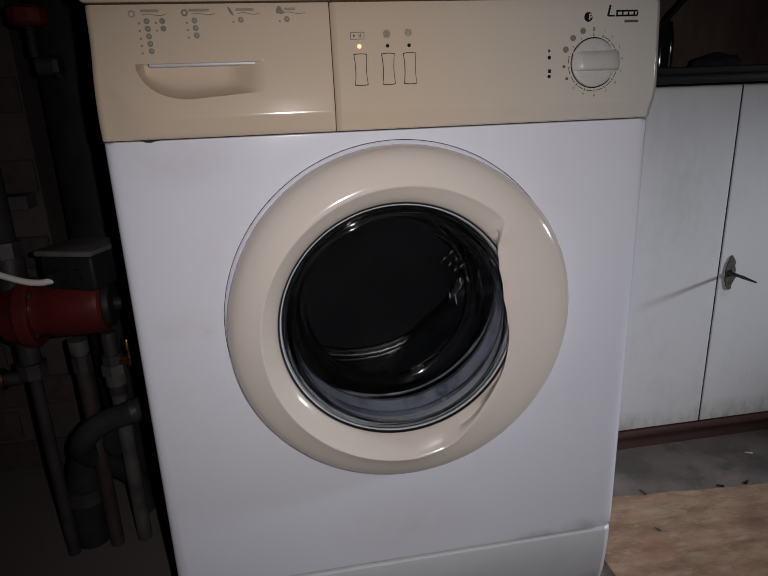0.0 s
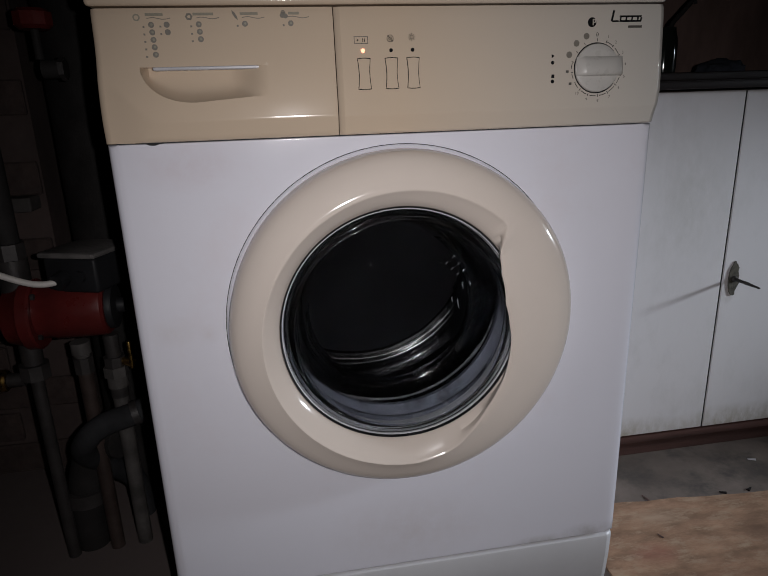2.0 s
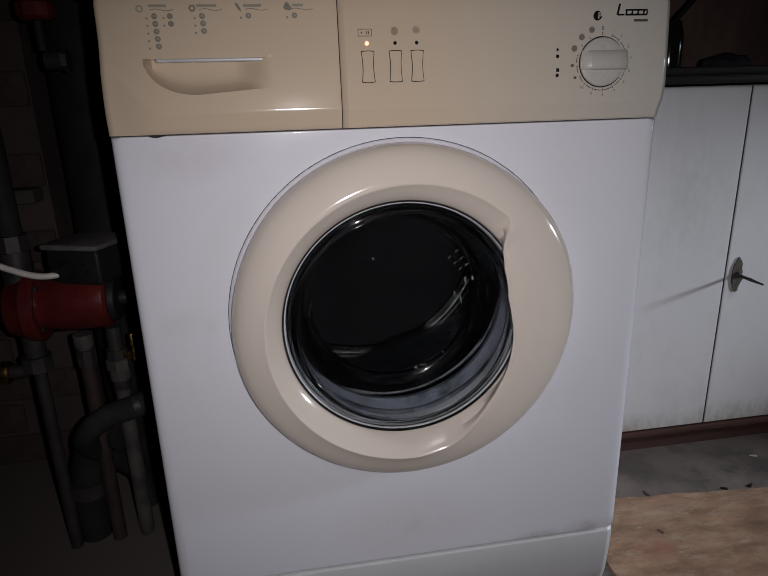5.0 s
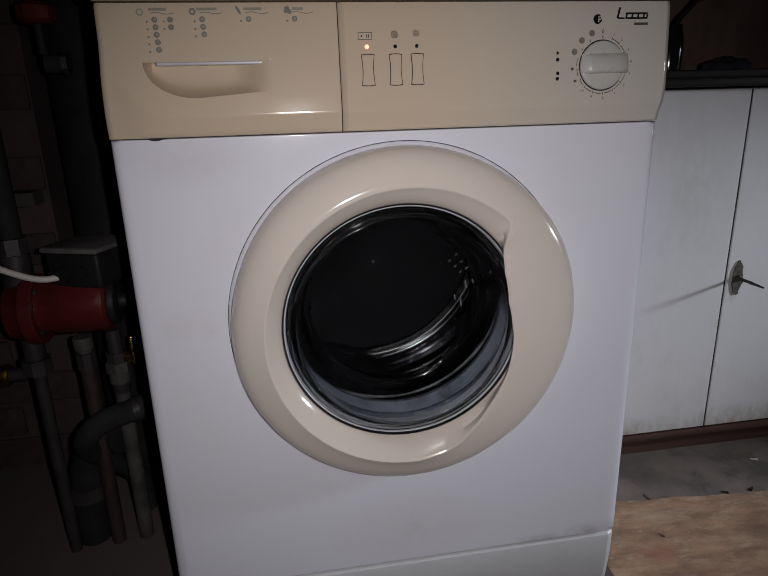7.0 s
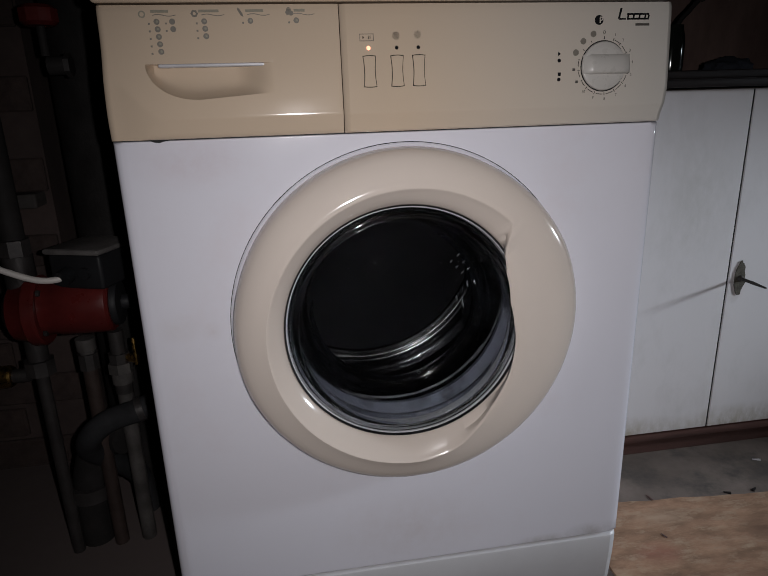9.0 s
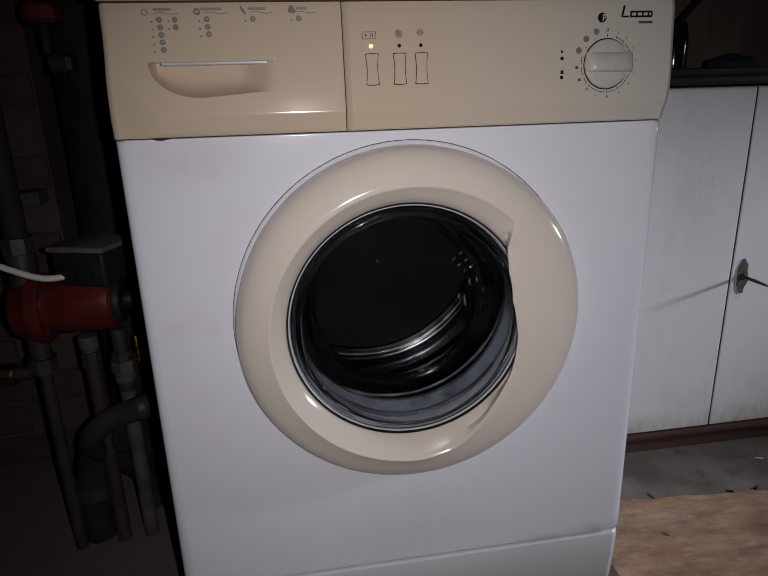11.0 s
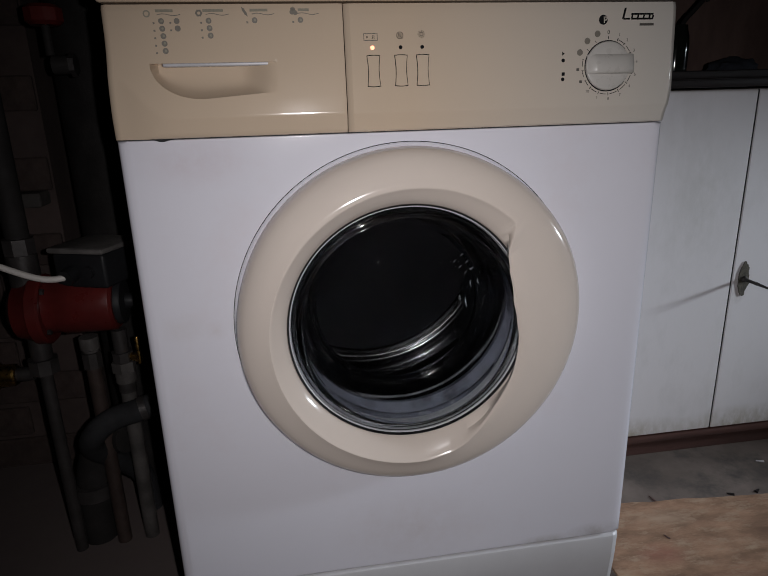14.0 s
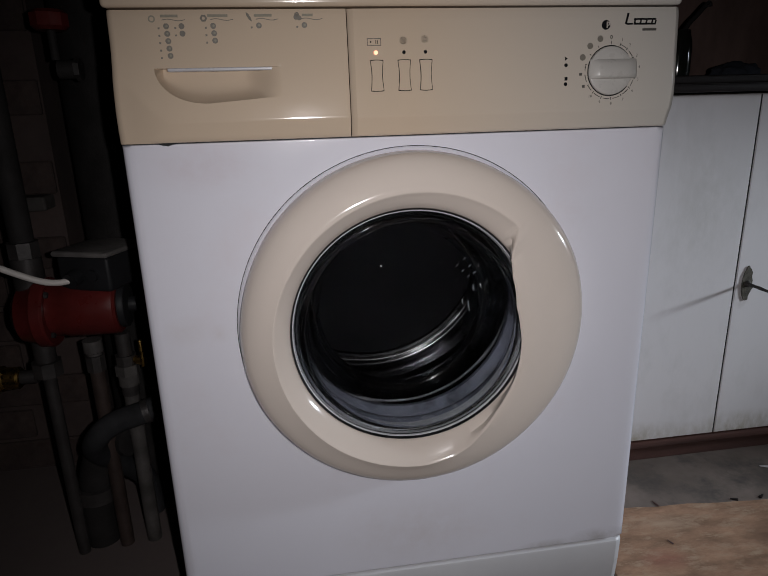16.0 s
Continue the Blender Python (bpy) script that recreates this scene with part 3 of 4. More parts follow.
def knob_grip():
    bm = bmesh.new()
    rows = []
    for x, h, w in ((-0.0245, 0.0030, 0.0098), (-0.0238, 0.0040, 0.0102), (-0.0170, 0.0086, 0.0106), (-0.0155, 0.0093, 0.0106), (-0.008, 0.0096, 0.0106), (0.006, 0.0096, 0.0106),
                    (0.018, 0.0090, 0.0106), (0.0265, 0.0072, 0.0104), (0.0292, 0.0045, 0.0100), (0.0300, 0.0018, 0.0098)):
        line = []
        for z, f in ((-1.0, 0.30), (-0.96, 0.7), (-0.86, 0.93), (-0.6, 1.0), (0.0, 0.95), (0.5, 0.78), (0.8, 0.58), (1.0, 0.30)):
            line.append(bm.verts.new((x, -max(0.0015, h * f), 0.0018 + z * w)))
        rows.append(line)
    for p, q in zip(rows, rows[1:]):
        for i in range(len(p) - 1):
            bm.faces.new((p[i], q[i], q[i + 1], p[i + 1]))
    bm.faces.new(rows[0])
    bm.faces.new(rows[-1])
    return bm


part("knob_grip", knob_grip(), KNOB, dial, "raised grip pointing along the scale", 60)
mark("pointer_line", rect_outline(0.0060, 0.0005, 0.0045), DX + 0.021, DZ - 0.0002, GREY_INK)
for k, text in enumerate(["0", "1", "2", "3", "4", "5", "6", "7", "8", "9", "10"]):
    a = [0, 22, 40, 63, 84, 106, 128, 152, 176, 199, 221][k]
    s, c = math.sin(radians(a)), math.cos(radians(a))
    writing(text, 0.0062 if k == 0 else 0.0044, DX + 0.0345 * s, DZ + 0.0345 * c, INK if k == 0 else GREY_INK)
    mark("scale_tick", [(s * 0.0278 - c * 0.0004, c * 0.0278 + s * 0.0004), (s * 0.0278 + c * 0.0004, c * 0.0278 - s * 0.0004),
                        (s * 0.0308 + c * 0.0004, c * 0.0308 - s * 0.0004), (s * 0.0308 - c * 0.0004, c * 0.0308 + s * 0.0004)], DX, DZ, INK)
for a0, a1 in ((22, 40), (44, 62), (108, 126), (130, 150), (154, 174), (178, 197), (201, 219), (225, 240), (246, 262), (268, 284)):
    mark("scale_arc", arc_outline(0.0290, 0.0297, a0 + 2, a1 - 2, 8), DX, DZ, INK)
for a in (240, 262, 284, 306, 330):
    s, c = math.sin(radians(a)), math.cos(radians(a))
    mark("scale_tick", [(s * 0.0278 - c * 0.0004, c * 0.0278 + s * 0.0004), (s * 0.0278 + c * 0.0004, c * 0.0278 - s * 0.0004),
                        (s * 0.0302 + c * 0.0004, c * 0.0302 - s * 0.0004), (s * 0.0302 - c * 0.0004, c * 0.0302 + s * 0.0004)], DX, DZ, GREY_INK)
for a in (294, 317, 339):
    mark("scale_sign", disc_outline(0.0034, 16), DX + 0.0355 * math.sin(radians(a)), DZ + 0.0355 * math.cos(radians(a)), PALE_INK)
for a in (243, 265):
    mark("scale_bar", rect_outline(0.0032, 0.0028), DX + 0.0345 * math.sin(radians(a)), DZ + 0.0345 * math.cos(radians(a)), GREY_INK)
mark("programme_badge", disc_outline(0.0050, 28), 0.2158, 0.8205, INK)
m = on_panel(0.2168, 0.8205, 0.00025)
part("badge_stem", solid_prism(rect_outline(0.0012, 0.0064, 0.0002), 0.0006, m), PANEL, machine, "", 0)
part("badge_bow", loop_frame(disc_outline(0.0021, 16, 0.0016, 0.0012), disc_outline(0.0010, 16, 0.0016, 0.0012), 0.0006, m), PANEL, machine, "", 0)
for z in (0.7800, 0.7605):
    mark("state_lamp", disc_outline(0.0020, 16), 0.1710, z, INK)
mark("start_sign", [(-0.0013, -0.0022), (0.0018, 0), (-0.0013, 0.0022)], 0.1710, 0.7868, INK)
mark("lock_sign", rect_outline(0.0034, 0.0036), 0.1714, 0.7660, INK)
# the maker's mark as plain slanted shapes, and a bar for the type number
mark("brand_shape", rect_outline(0.0024, 0.0112, 0, 0.0006, 0.0014), 0.2400, 0.8262, INK, "black maker's mark of slanted shapes")
mark("brand_shape", rect_outline(0.0078, 0.0018), 0.2430, 0.8213, INK)
for z in (0.8213, 0.8261):
    mark("brand_shape", rect_outline(0.0260, 0.0019, 0, 0, 0.0003), 0.2610, z, INK)
for x in (0.2492, 0.2560, 0.2628, 0.2696, 0.2736):
    mark("brand_shape", rect_outline(0.0019, 0.0030, 0, 0, 0.0003), x, 0.8237, INK, lift=0.0002)
mark("type_bar", rect_outline(0.0165, 0.0026), 0.2666, 0.8155, GREY_INK)


# ---- door, glass, seal and drum ----
GRIP_A = [-180, -88, -76, -69, -62, -49, -40, -28, -20, -8, 0, 13, 30, 38, 41, 43, 44.5, 46, 48, 180]
GRIP_R = [0.166, 0.166, 0.1625, 0.158, 0.150, 0.138, 0.133, 0.128, 0.124, 0.1195, 0.116, 0.1135, 0.121, 0.130, 0.136, 0.145, 0.156, 0.1645, 0.166, 0.166]


GLASS_X, GLASS_Z, GLASS_R = -0.0045, -0.0015, 0.1415


def seat_radius(a):
    """The ring's inner edge, measured from the ring's middle; the glass sits a little low and west of it."""
    along = GLASS_X * math.cos(a) + GLASS_Z * math.sin(a)
    return along + math.sqrt(GLASS_R ** 2 - GLASS_X ** 2 - GLASS_Z ** 2 + along ** 2)


def glass_lathe(profile, n=96):
    """A turned part of the glass and its seat."""
    return lathe([(r * GLASS_R / 0.140, y) for r, y in profile], n, "Y", (GLASS_X, 0, CZ + GLASS_Z), True)


def door_ring():
    """The broad cream ring: domed outer band, a crease, an inner slope, and a hooded grip on the east side."""
    bm = bmesh.new()
    base = [-180 + 360 * k / 180 for k in range(180)]
    angles = sorted(set(base) | {36 + 0.5 * k for k in range(30)} | {-90 + k for k in range(60)})
    rings = []
    for deg in angles:
        a = radians(deg)
        rc = float(np.interp(deg, GRIP_A, GRIP_R))
        g = smooth_step((0.166 - rc) / 0.03)
        rc -= 0.0045 * math.sin(a) * (1 - g) + 0.003 * (1 - g)
        stations = [(0.2045, 0.012), (0.2045, -0.008), (0.2042, -0.0145), (0.2030, -0.0200), (0.2008, -0.0245), (0.1975, -0.0282), (0.1930, -0.0312),
                    (0.1860, -0.0345), (0.1780, -0.0378)]
        # over the top the band is a little narrower, so that the bead round it shows
        w = smooth_step((0.92 * math.sin(a) - 0.38 * math.cos(a) + 0.1) / 0.85)
        stations = [(r - 0.0040 * w * smooth_step((r - 0.178) / 0.022), y) for r, y in stations]
        crest = -0.0425 - 0.005 * g
        # between the band and the grip's edge the hood stays nearly level
        for f in (0.35, 0.7):
            stations.append((0.1780 + (rc + 0.0022 - 0.1780) * f, -0.0378 + (crest + 0.0378) * f))
        stations += [(rc + 0.0022, crest), (rc + 0.0006, crest + 0.0006), (rc - 0.0006, crest + 0.0020)]
        inner = seat_radius(a)
        low = -0.0255
        mid = rc - 0.0006
        slope = [(mid + (inner + 0.0015 - mid) * f, crest + 0.0020 + (low - crest - 0.0020) * f ** 1.1) for f in (0.3, 0.65, 1.0)]
        hood = [(rc + 0.0008, crest + 0.0065), (max(rc + 0.004, inner - 0.0025), -0.0320), (inner + 0.0015, low)]
        stations += [(p[0] * (1 - g) + q[0] * g, p[1] * (1 - g) + q[1] * g) for p, q in zip(slope, hood)]
        stations += [(inner, low + 0.003), (inner, 0.008)]
        rings.append([bm.verts.new((r * math.cos(a), y, CZ + r * math.sin(a))) for r, y in stations])
    for p, q in zip(rings, rings[1:] + rings[:1]):
        for i in range(len(p) - 1):
            bm.faces.new((p[i], p[i + 1], q[i + 1], q[i]))
    return bm


door = empty("door")
door.parent = machine
door["label"] = "round closed porthole door with a cream plastic ring"
part("door_ring", door_ring(), RING, door, "glossy cream plastic ring with a hooded grip", 38)
# thin dark strip laid on the front as the ring's shadow line
part("ring_gap", lathe([(0.2047, 0.0006), (0.2048, -0.0003), (0.2056, -0.0003), (0.2057, 0.0006)], 128, "Y", (0, 0, CZ), True), SEAM, door, "dark line for the shadow round the ring")
# opaque grey band added for the reflections in the clear glass edge
part("glass_seat", glass_lathe([(0.1399, -0.0098), (0.1362, -0.0098), (0.1345, -0.004), (0.1360, 0.006), (0.1399, 0.0085)]), EDGE_BAND, door,
     "grey band standing in for reflections in the glass edge")
part("door_gasket", glass_lathe([(0.1399, -0.0200), (0.1398, -0.0232), (0.1391, -0.0240), (0.1385, -0.0228), (0.1383, -0.012), (0.1399, -0.010)]), BLACK_RUBBER, door, "black rubber rim round the glass")
bowl_out = [(0.1357, -0.0135), (0.1342, -0.0165), (0.1322, -0.0186), (0.1298, -0.0198), (0.1272, -0.0202), (0.1250, -0.0192), (0.1235, -0.0160), (0.1226, -0.008),
            (0.1220, 0.010), (0.1205, 0.034), (0.1190, 0.045), (0.1172, 0.0535), (0.1148, 0.0600), (0.1118, 0.0642), (0.1085, 0.0655), (0.1050, 0.0648), (0.1000, 0.0628), (0.0900, 0.0590),
            (0.0680, 0.0508), (0.0420, 0.0442), (0.0210, 0.0416), (0, 0.0408)]
bowl_in = [(0, 0.0450), (0.0210, 0.0458), (0.0420, 0.0484), (0.0680, 0.0556), (0.0900, 0.0638), (0.1030, 0.0688), (0.1125, 0.0702), (0.1190, 0.0645),
           (0.1230, 0.0530), (0.1255, 0.035), (0.1268, 0.012), (0.1275, -0.006), (0.1284, -0.0130), (0.1300, -0.0148), (0.1325, -0.0135), (0.1342, -0.0115),
           (0.1357, -0.0085)]
glass = part("door_glass", glass_lathe(bowl_out + bowl_in, 128), GLASS, door, "clear bowl-shaped door glass", 60)
glass.data.materials.append(FACE_GLASS)
for f in glass.data.polygons:
    # the bowl's middle is made duller than its pressed ridges, to dim the lamp's reflection
    if math.hypot(f.center.x - GLASS_X, f.center.z - CZ - GLASS_Z) < 0.1080:
        f.material_index = 1
glass.visible_shadow = False
# drops of water clinging to the bowl
rnd_drop = random.Random(5)


def bowl_depth(x, z):
    """How deep the bowl's drum side lies at a place."""
    return float(np.interp(math.hypot(x, z), [0.042, 0.068, 0.090, 0.103, 0.1125, 0.119, 0.123], [0.0484, 0.0556, 0.0638, 0.0688, 0.0702, 0.0645, 0.0530]))


for dx, dz, n_drops, spread in ((0.032, -0.101, 3, 0.006), (0.060, -0.088, 2, 0.008)):
    for k in range(n_drops):
        x, z = dx + rnd_drop.uniform(-spread, spread), dz + rnd_drop.uniform(-spread, spread)
        w = rnd_drop.uniform(0.0016, 0.0030)
        part("water_drop", lathe([(0, -0.6 * w), (0.7 * w, -0.4 * w), (w, 0.1 * w), (0.75 * w, 0.75 * w), (0.4 * w, 1.0 * w), (0, 1.1 * w)], 12, "Y",
                                 (x, bowl_depth(x, z) - 0.006, CZ + z)), GLASS, door, "clear drop of water" if k == 0 else "", 80)


def fleck(x, z, w, h, lean=0.0):
    """A small painted glint on the drum side of the glass: a bent pale bead, thicker in its middle."""
    bm = bmesh.new()
    rows = []
    for k in range(7):
        u = -1 + k / 3
        r = w * (0.25 + 0.75 * math.sqrt(max(0, 1 - u * u)))
        cx, cz = lean * u * h + 0.5 * w * u * u, u * h
        rows.append([bm.verts.new((cx + r * math.cos(a * math.pi / 4), 0.6 * r * math.sin(a * math.pi / 4), cz)) for a in range(8)])
    for p, q in zip(rows, rows[1:]):
        for i in range(8):
            bm.faces.new((p[i], p[(i + 1) % 8], q[(i + 1) % 8], q[i]))
    bm.faces.new(rows[0])
    bm.faces.new(rows[-1])
    bmesh.ops.translate(bm, verts=bm.verts, vec=(x, bowl_depth(x, z) + 0.002, CZ + z))
    part("suds_fleck", bm, GLINT, door, "pale fleck painted as a glint in the glass", 80)


# two leaning columns of flecks, and longer ones below them
for k in range(3):
    fleck(0.0815 + 0.0073 * k, 0.0555 - 0.0100 * k, 0.0011, 0.0020, 0.9)
    fleck(0.0708 + 0.0078 * k, 0.0490 - 0.0083 * k, 0.0010, 0.0019, 0.8)
for x, z, h in ((0.1045, 0.0170, 0.0030), (0.0935, 0.0160, 0.0045), (0.0865, -0.0080, 0.0075), (0.0772, 0.0000, 0.0040)):
    fleck(x, z, 0.0011, h, -0.15)
part("glass_rim", glass_lathe([(0.1382, -0.0175), (0.1380, -0.0200), (0.1374, -0.0207), (0.1367, -0.0200), (0.1365, -0.0182), (0.1374, -0.0160)]), PALE_RIM,
     door, "pale moulded rim of the glass")
part("door_seal", lathe([(0.1495, 0.004), (0.1440, 0.010), (0.1415, 0.018), (0.1425, 0.026), (0.1490, 0.034), (0.1560, 0.040), (0.1575, 0.048),
                         (0.1500, 0.054), (0.1455, 0.060), (0.1465, 0.068), (0.1560, 0.076), (0.1660, 0.084), (0.1700, 0.094), (0.1690, 0.102),
                         (0.1750, 0.106), (0.1780, 0.100), (0.1700, 0.070), (0.1640, 0.030), (0.1520, 0.022)], 96, "Y", (0, 0, CZ), True), RUBBER, machine,
     "folded blue-grey rubber door seal")
part("tub", lathe([(0.180, 0.090), (0.262, 0.095), (0.262, 0.46), (0, 0.47), (0, 0.48), (0.272, 0.47), (0.272, 0.085), (0.180, 0.082)], 64, "Y", (0, 0, CZ)),
     BLACK_PLASTIC, machine, "dark plastic tub round the drum")

DRUM_Y = 0.108


def drum_shell():
    """The drum: rolled mouth, shell and pressed back; towards the back the shell swells inwards in three broad lobes, and has pressed rings."""
    bm = lathe([(0.1635, 0.004), (0.165, 0.000), (0.168, 0.000), (0.171, 0.004), (0.236, 0.014), (0.240, 0.02), (0.240, 0.06), (0.240, 0.10)]
               + [(0.240 - 0.0011 * (1 - math.cos(2 * math.pi * k / 6)) * (k < 24), 0.14 + 0.005 * k) for k in range(27)]
               + [(0.240, 0.278), (0.240, 0.285), (0.236, 0.296),
                (0.228, 0.300), (0.218, 0.296), (0.205, 0.292)], 144)
    for v in bm.verts:
        r = math.hypot(v.co.x, v.co.z)
        if r > 0.2 and v.co.y > 0.05:
            a = math.atan2(v.co.x, v.co.z)
            k = 1 - LOBE * smooth_step((v.co.y - 0.05) / 0.2) * (0.5 + 0.5 * math.cos(3 * a)) ** 1.5
            v.co.x *= k
            v.co.z *= k
    return bm


LOBE = 0.012
drum = part("drum", drum_shell(), DRUM, machine, "dark stainless drum, turning", 50)
part("drum_back", lathe([(0.2045, 0.2915), (0.170, 0.2905), (0.130, 0.290), (0.090, 0.290), (0.040, 0.2895), (0, 0.2895)], 96), SHADED_BACK, drum,
     "pressed back of the drum, its shade put into a near-black colour")
part("rim_bead", lathe([(0.2220, 0.2960), (0.2206, 0.2886), (0.2190, 0.2876), (0.2174, 0.2886), (0.2162, 0.2950)], 144), BEAD, drum, "bright pressed bead at the drum's back")
part("drum_lip", lathe([(0.1635, 0.0030), (0.1630, 0.0012), (0.1640, -0.0004), (0.1658, 0.0002), (0.1650, 0.0030)], 96, "Y", (0, 0, 0), True), LIP_STEEL, drum,
     "bright rolled lip of the drum")


def paddle(k):
    """One hollow lifter along the drum's shell, higher at the back."""
    bm = bmesh.new()
    rows = []
    for y, h in ((0.030, 0.010), (0.045, 0.026), (0.09, 0.036), (0.16, 0.044), (0.23, 0.050), (0.270, 0.050), (0.283, 0.040), (0.286, 0.016)):
        line = []
        for j in range(25):
            u = -1 + j / 12
            # a broad swelling with shallow ribs along it
            f = -0.06 + 1.06 * math.cos(u * math.pi / 2) ** 0.75 if abs(u) < 0.999 else -0.06
            f += 0.022 * math.cos(u * 22) * (1 - u * u)
            q, a = 0.239 - h * f, u * 0.50 + 2 * math.pi * k / 3
            line.append(bm.verts.new((q * math.sin(a), y, q * math.cos(a))))
        rows.append(line)
    for p, q in zip(rows, rows[1:]):
        for i in range(len(p) - 1):
            bm.faces.new((p[i], p[i + 1], q[i + 1], q[i]))
    bm.faces.new(rows[0])
    bm.faces.new(rows[-1])
    return bm


for k in range(3):
    part("paddle", paddle(k), PADDLE, drum, "dark lifter paddle", 50)

# ---- east side: the cupboard, its worktop and what stands there ----
cupboard = tagged(empty("cupboard"), "white painted wooden cupboard with two plain doors on a brown plinth", "cupboard")
part("carcass", box(0.318, 1.52, 0.3605, 0.84, 0.055, 0.746, 0.002, 1), DOORPAINT, cupboard)
part("plinth_board", box(0.318, 1.52, 0.372, 0.39, 0.0, 0.0545, 0.003, 2), BROWNWOOD, cupboard, "reddish brown plinth board")
part("bottom_rail", box(0.318, 1.52, 0.349, 0.3715, 0.043, 0.062, 0.004, 2), BROWNWOOD, cupboard, "brown rail under the doors")
for x0, x1 in ((0.318, 0.7018), (0.7052, 1.10), (1.104, 1.50)):
    part("cupboard_door", box(x0, x1, 0.340, 0.360, 0.069, 0.7455, 0.0018, 2), DOORPAINT, cupboard, "white painted plain door with grime along its foot")
part("door_gap", box(0.7019, 0.7051, 0.3415, 0.3602, 0.07, 0.745, 0), SEAM, cupboard)

lock = empty("lock_plate", pose(0.7285, 0.3395, 0.393))
tagged(lock, "rusted keyhole plate with an iron key in it", "lock")


def ragged_plate():
    rnd = random.Random(4)
    pts = []
    for k in range(28):
        a = 2 * math.pi * k / 28
        pts.append(((0.0112 + rnd.uniform(-0.0022, 0.0022)) * math.cos(a) * (0.8 + 0.2 * abs(math.cos(2 * a))), 0.034 * math.sin(a) + rnd.uniform(-0.0022, 0.0022)))
    return pts


part("plate", solid_prism(ragged_plate(), 0.0022, pose(0, -0.0020, 0)), PLATE_RUST, lock, "ragged rusty plate", 0)
part("boss", lathe([(0, -0.007), (0.004, -0.007), (0.0062, -0.0045), (0.0066, -0.002), (0.0066, 0.0)], 18), IRON, lock)
part("key_shaft", rod((0, -0.005, 0), (0.0012, -0.030, -0.0002), 0.0034, 14, None, 0.0028), IRON, lock, "thin iron key standing out of the lock")
part("key_end", rod((0.0012, -0.0302, -0.0002), (0.0018, -0.066, -0.0008), 0.0034, 12, None, 0.0016), IRON, lock)

worktop = tagged(link("worktop", box(0.312, 1.53, 0.322, 0.845, 0.7500, 0.7780, 0.004, 2), DARKWOOD, None), "dark varnished wooden worktop with a moulded edge", "worktop")
part("edge_moulding", box(0.312, 1.53, 0.312, 0.3215, 0.7500, 0.7630, 0.003, 2), DARKWOOD, worktop, "moulded strip along the edge")
part("edge_moulding", box(0.312, 1.53, 0.317, 0.3215, 0.7650, 0.7770, 0.002, 2), DARKWOOD, worktop)
splash = tagged(link("back_board", box(0.312, 1.53, 0.846, 0.858, 0.7785, 1.5, 0.002, 1), PANELWOOD, None), "brown stained wooden panel behind the worktop", "panel")

jar = tagged(empty("jar", pose(0.5990, 0.44, 0.7782)), "dark glass jar holding a black ladle on the worktop", "jar")
part("jar_body", lathe([(0, 0.002), (0.018, 0.0), (0.0215, 0.004), (0.0222, 0.012), (0.0220, 0.050), (0.0205, 0.064), (0.0175, 0.075), (0.0165, 0.083), (0.0150, 0.083),
                        (0.0155, 0.075), (0.0185, 0.063), (0.0200, 0.048), (0.0200, 0.006), (0, 0.006)], 36, "Z"), BOTTLE, jar)
ladle = tagged(empty("ladle"), "black ladle standing in the jar", "ladle")
part("handle", tube([(0.5920, 0.434, 0.7860), (0.6020, 0.442, 0.830), (0.6150, 0.450, 0.866), (0.6400, 0.458, 0.889), (0.6600, 0.464, 0.907)], 0.0042, 10), BLACK_IRON, ladle)
part("hook", tube([(0.6600, 0.464, 0.907), (0.6660, 0.466, 0.912), (0.6705, 0.467, 0.9105), (0.6715, 0.467, 0.905)], 0.0034, 8), BLACK_IRON, ladle)


def rag():
    bm = bmesh.new()
    bmesh.ops.create_icosphere(bm, subdivisions=4, radius=1)
    for v in bm.verts:
        n = noise.noise(v.co * 2.3) * 0.5 + noise.noise(v.co * 5.1) * 0.2
        v.co = Vector((v.co.x * 0.045, v.co.y * 0.04, max(0, v.co.z + 0.2) * 0.022)) * (1 + 0.35 * n)
        v.co.z = max(0, v.co.z)
    return bm


cloth = tagged(link("rag", rag(), CLOTH, None), "crumpled bluish grey rag on the worktop", "rag")
cloth.matrix_basis = pose(0.728, 0.45, 0.7784)

# ---- floor: the hardboard sheet and scraps ----
def board_sheet():
    rnd = random.Random(2)
    pts = [(0.340, -1.2), (1.6, -1.2)] + [(1.6 - (1.6 - 0.345) * k / 40, 0.1395 - 0.0 + 0.0845 + (-0.026 / 0.308) * ((1.6 - (1.6 - 0.345) * k / 40) - 0.438)
                                          + rnd.uniform(-0.0022, 0.0022)) for k in range(41)]
    pts += [(0.345 + rnd.uniform(-0.003, 0.003), 0.225 - 0.012 * k) for k in range(1, 10)]
    bm = bmesh.new()
    top = [bm.verts.new((x, y, 0.0045)) for x, y in pts]
    low = [bm.verts.new((x, y, 0.0)) for x, y in pts]
    bm.faces.new(top)
    for i in range(len(pts)):
        bm.faces.new((top[i], low[i], low[(i + 1) % len(pts)], top[(i + 1) % len(pts)]))
    return bm


tagged(link("floor_board", board_sheet(), BOARD, None, "", 0), "worn brown hardboard sheet lying on the floor", "board")


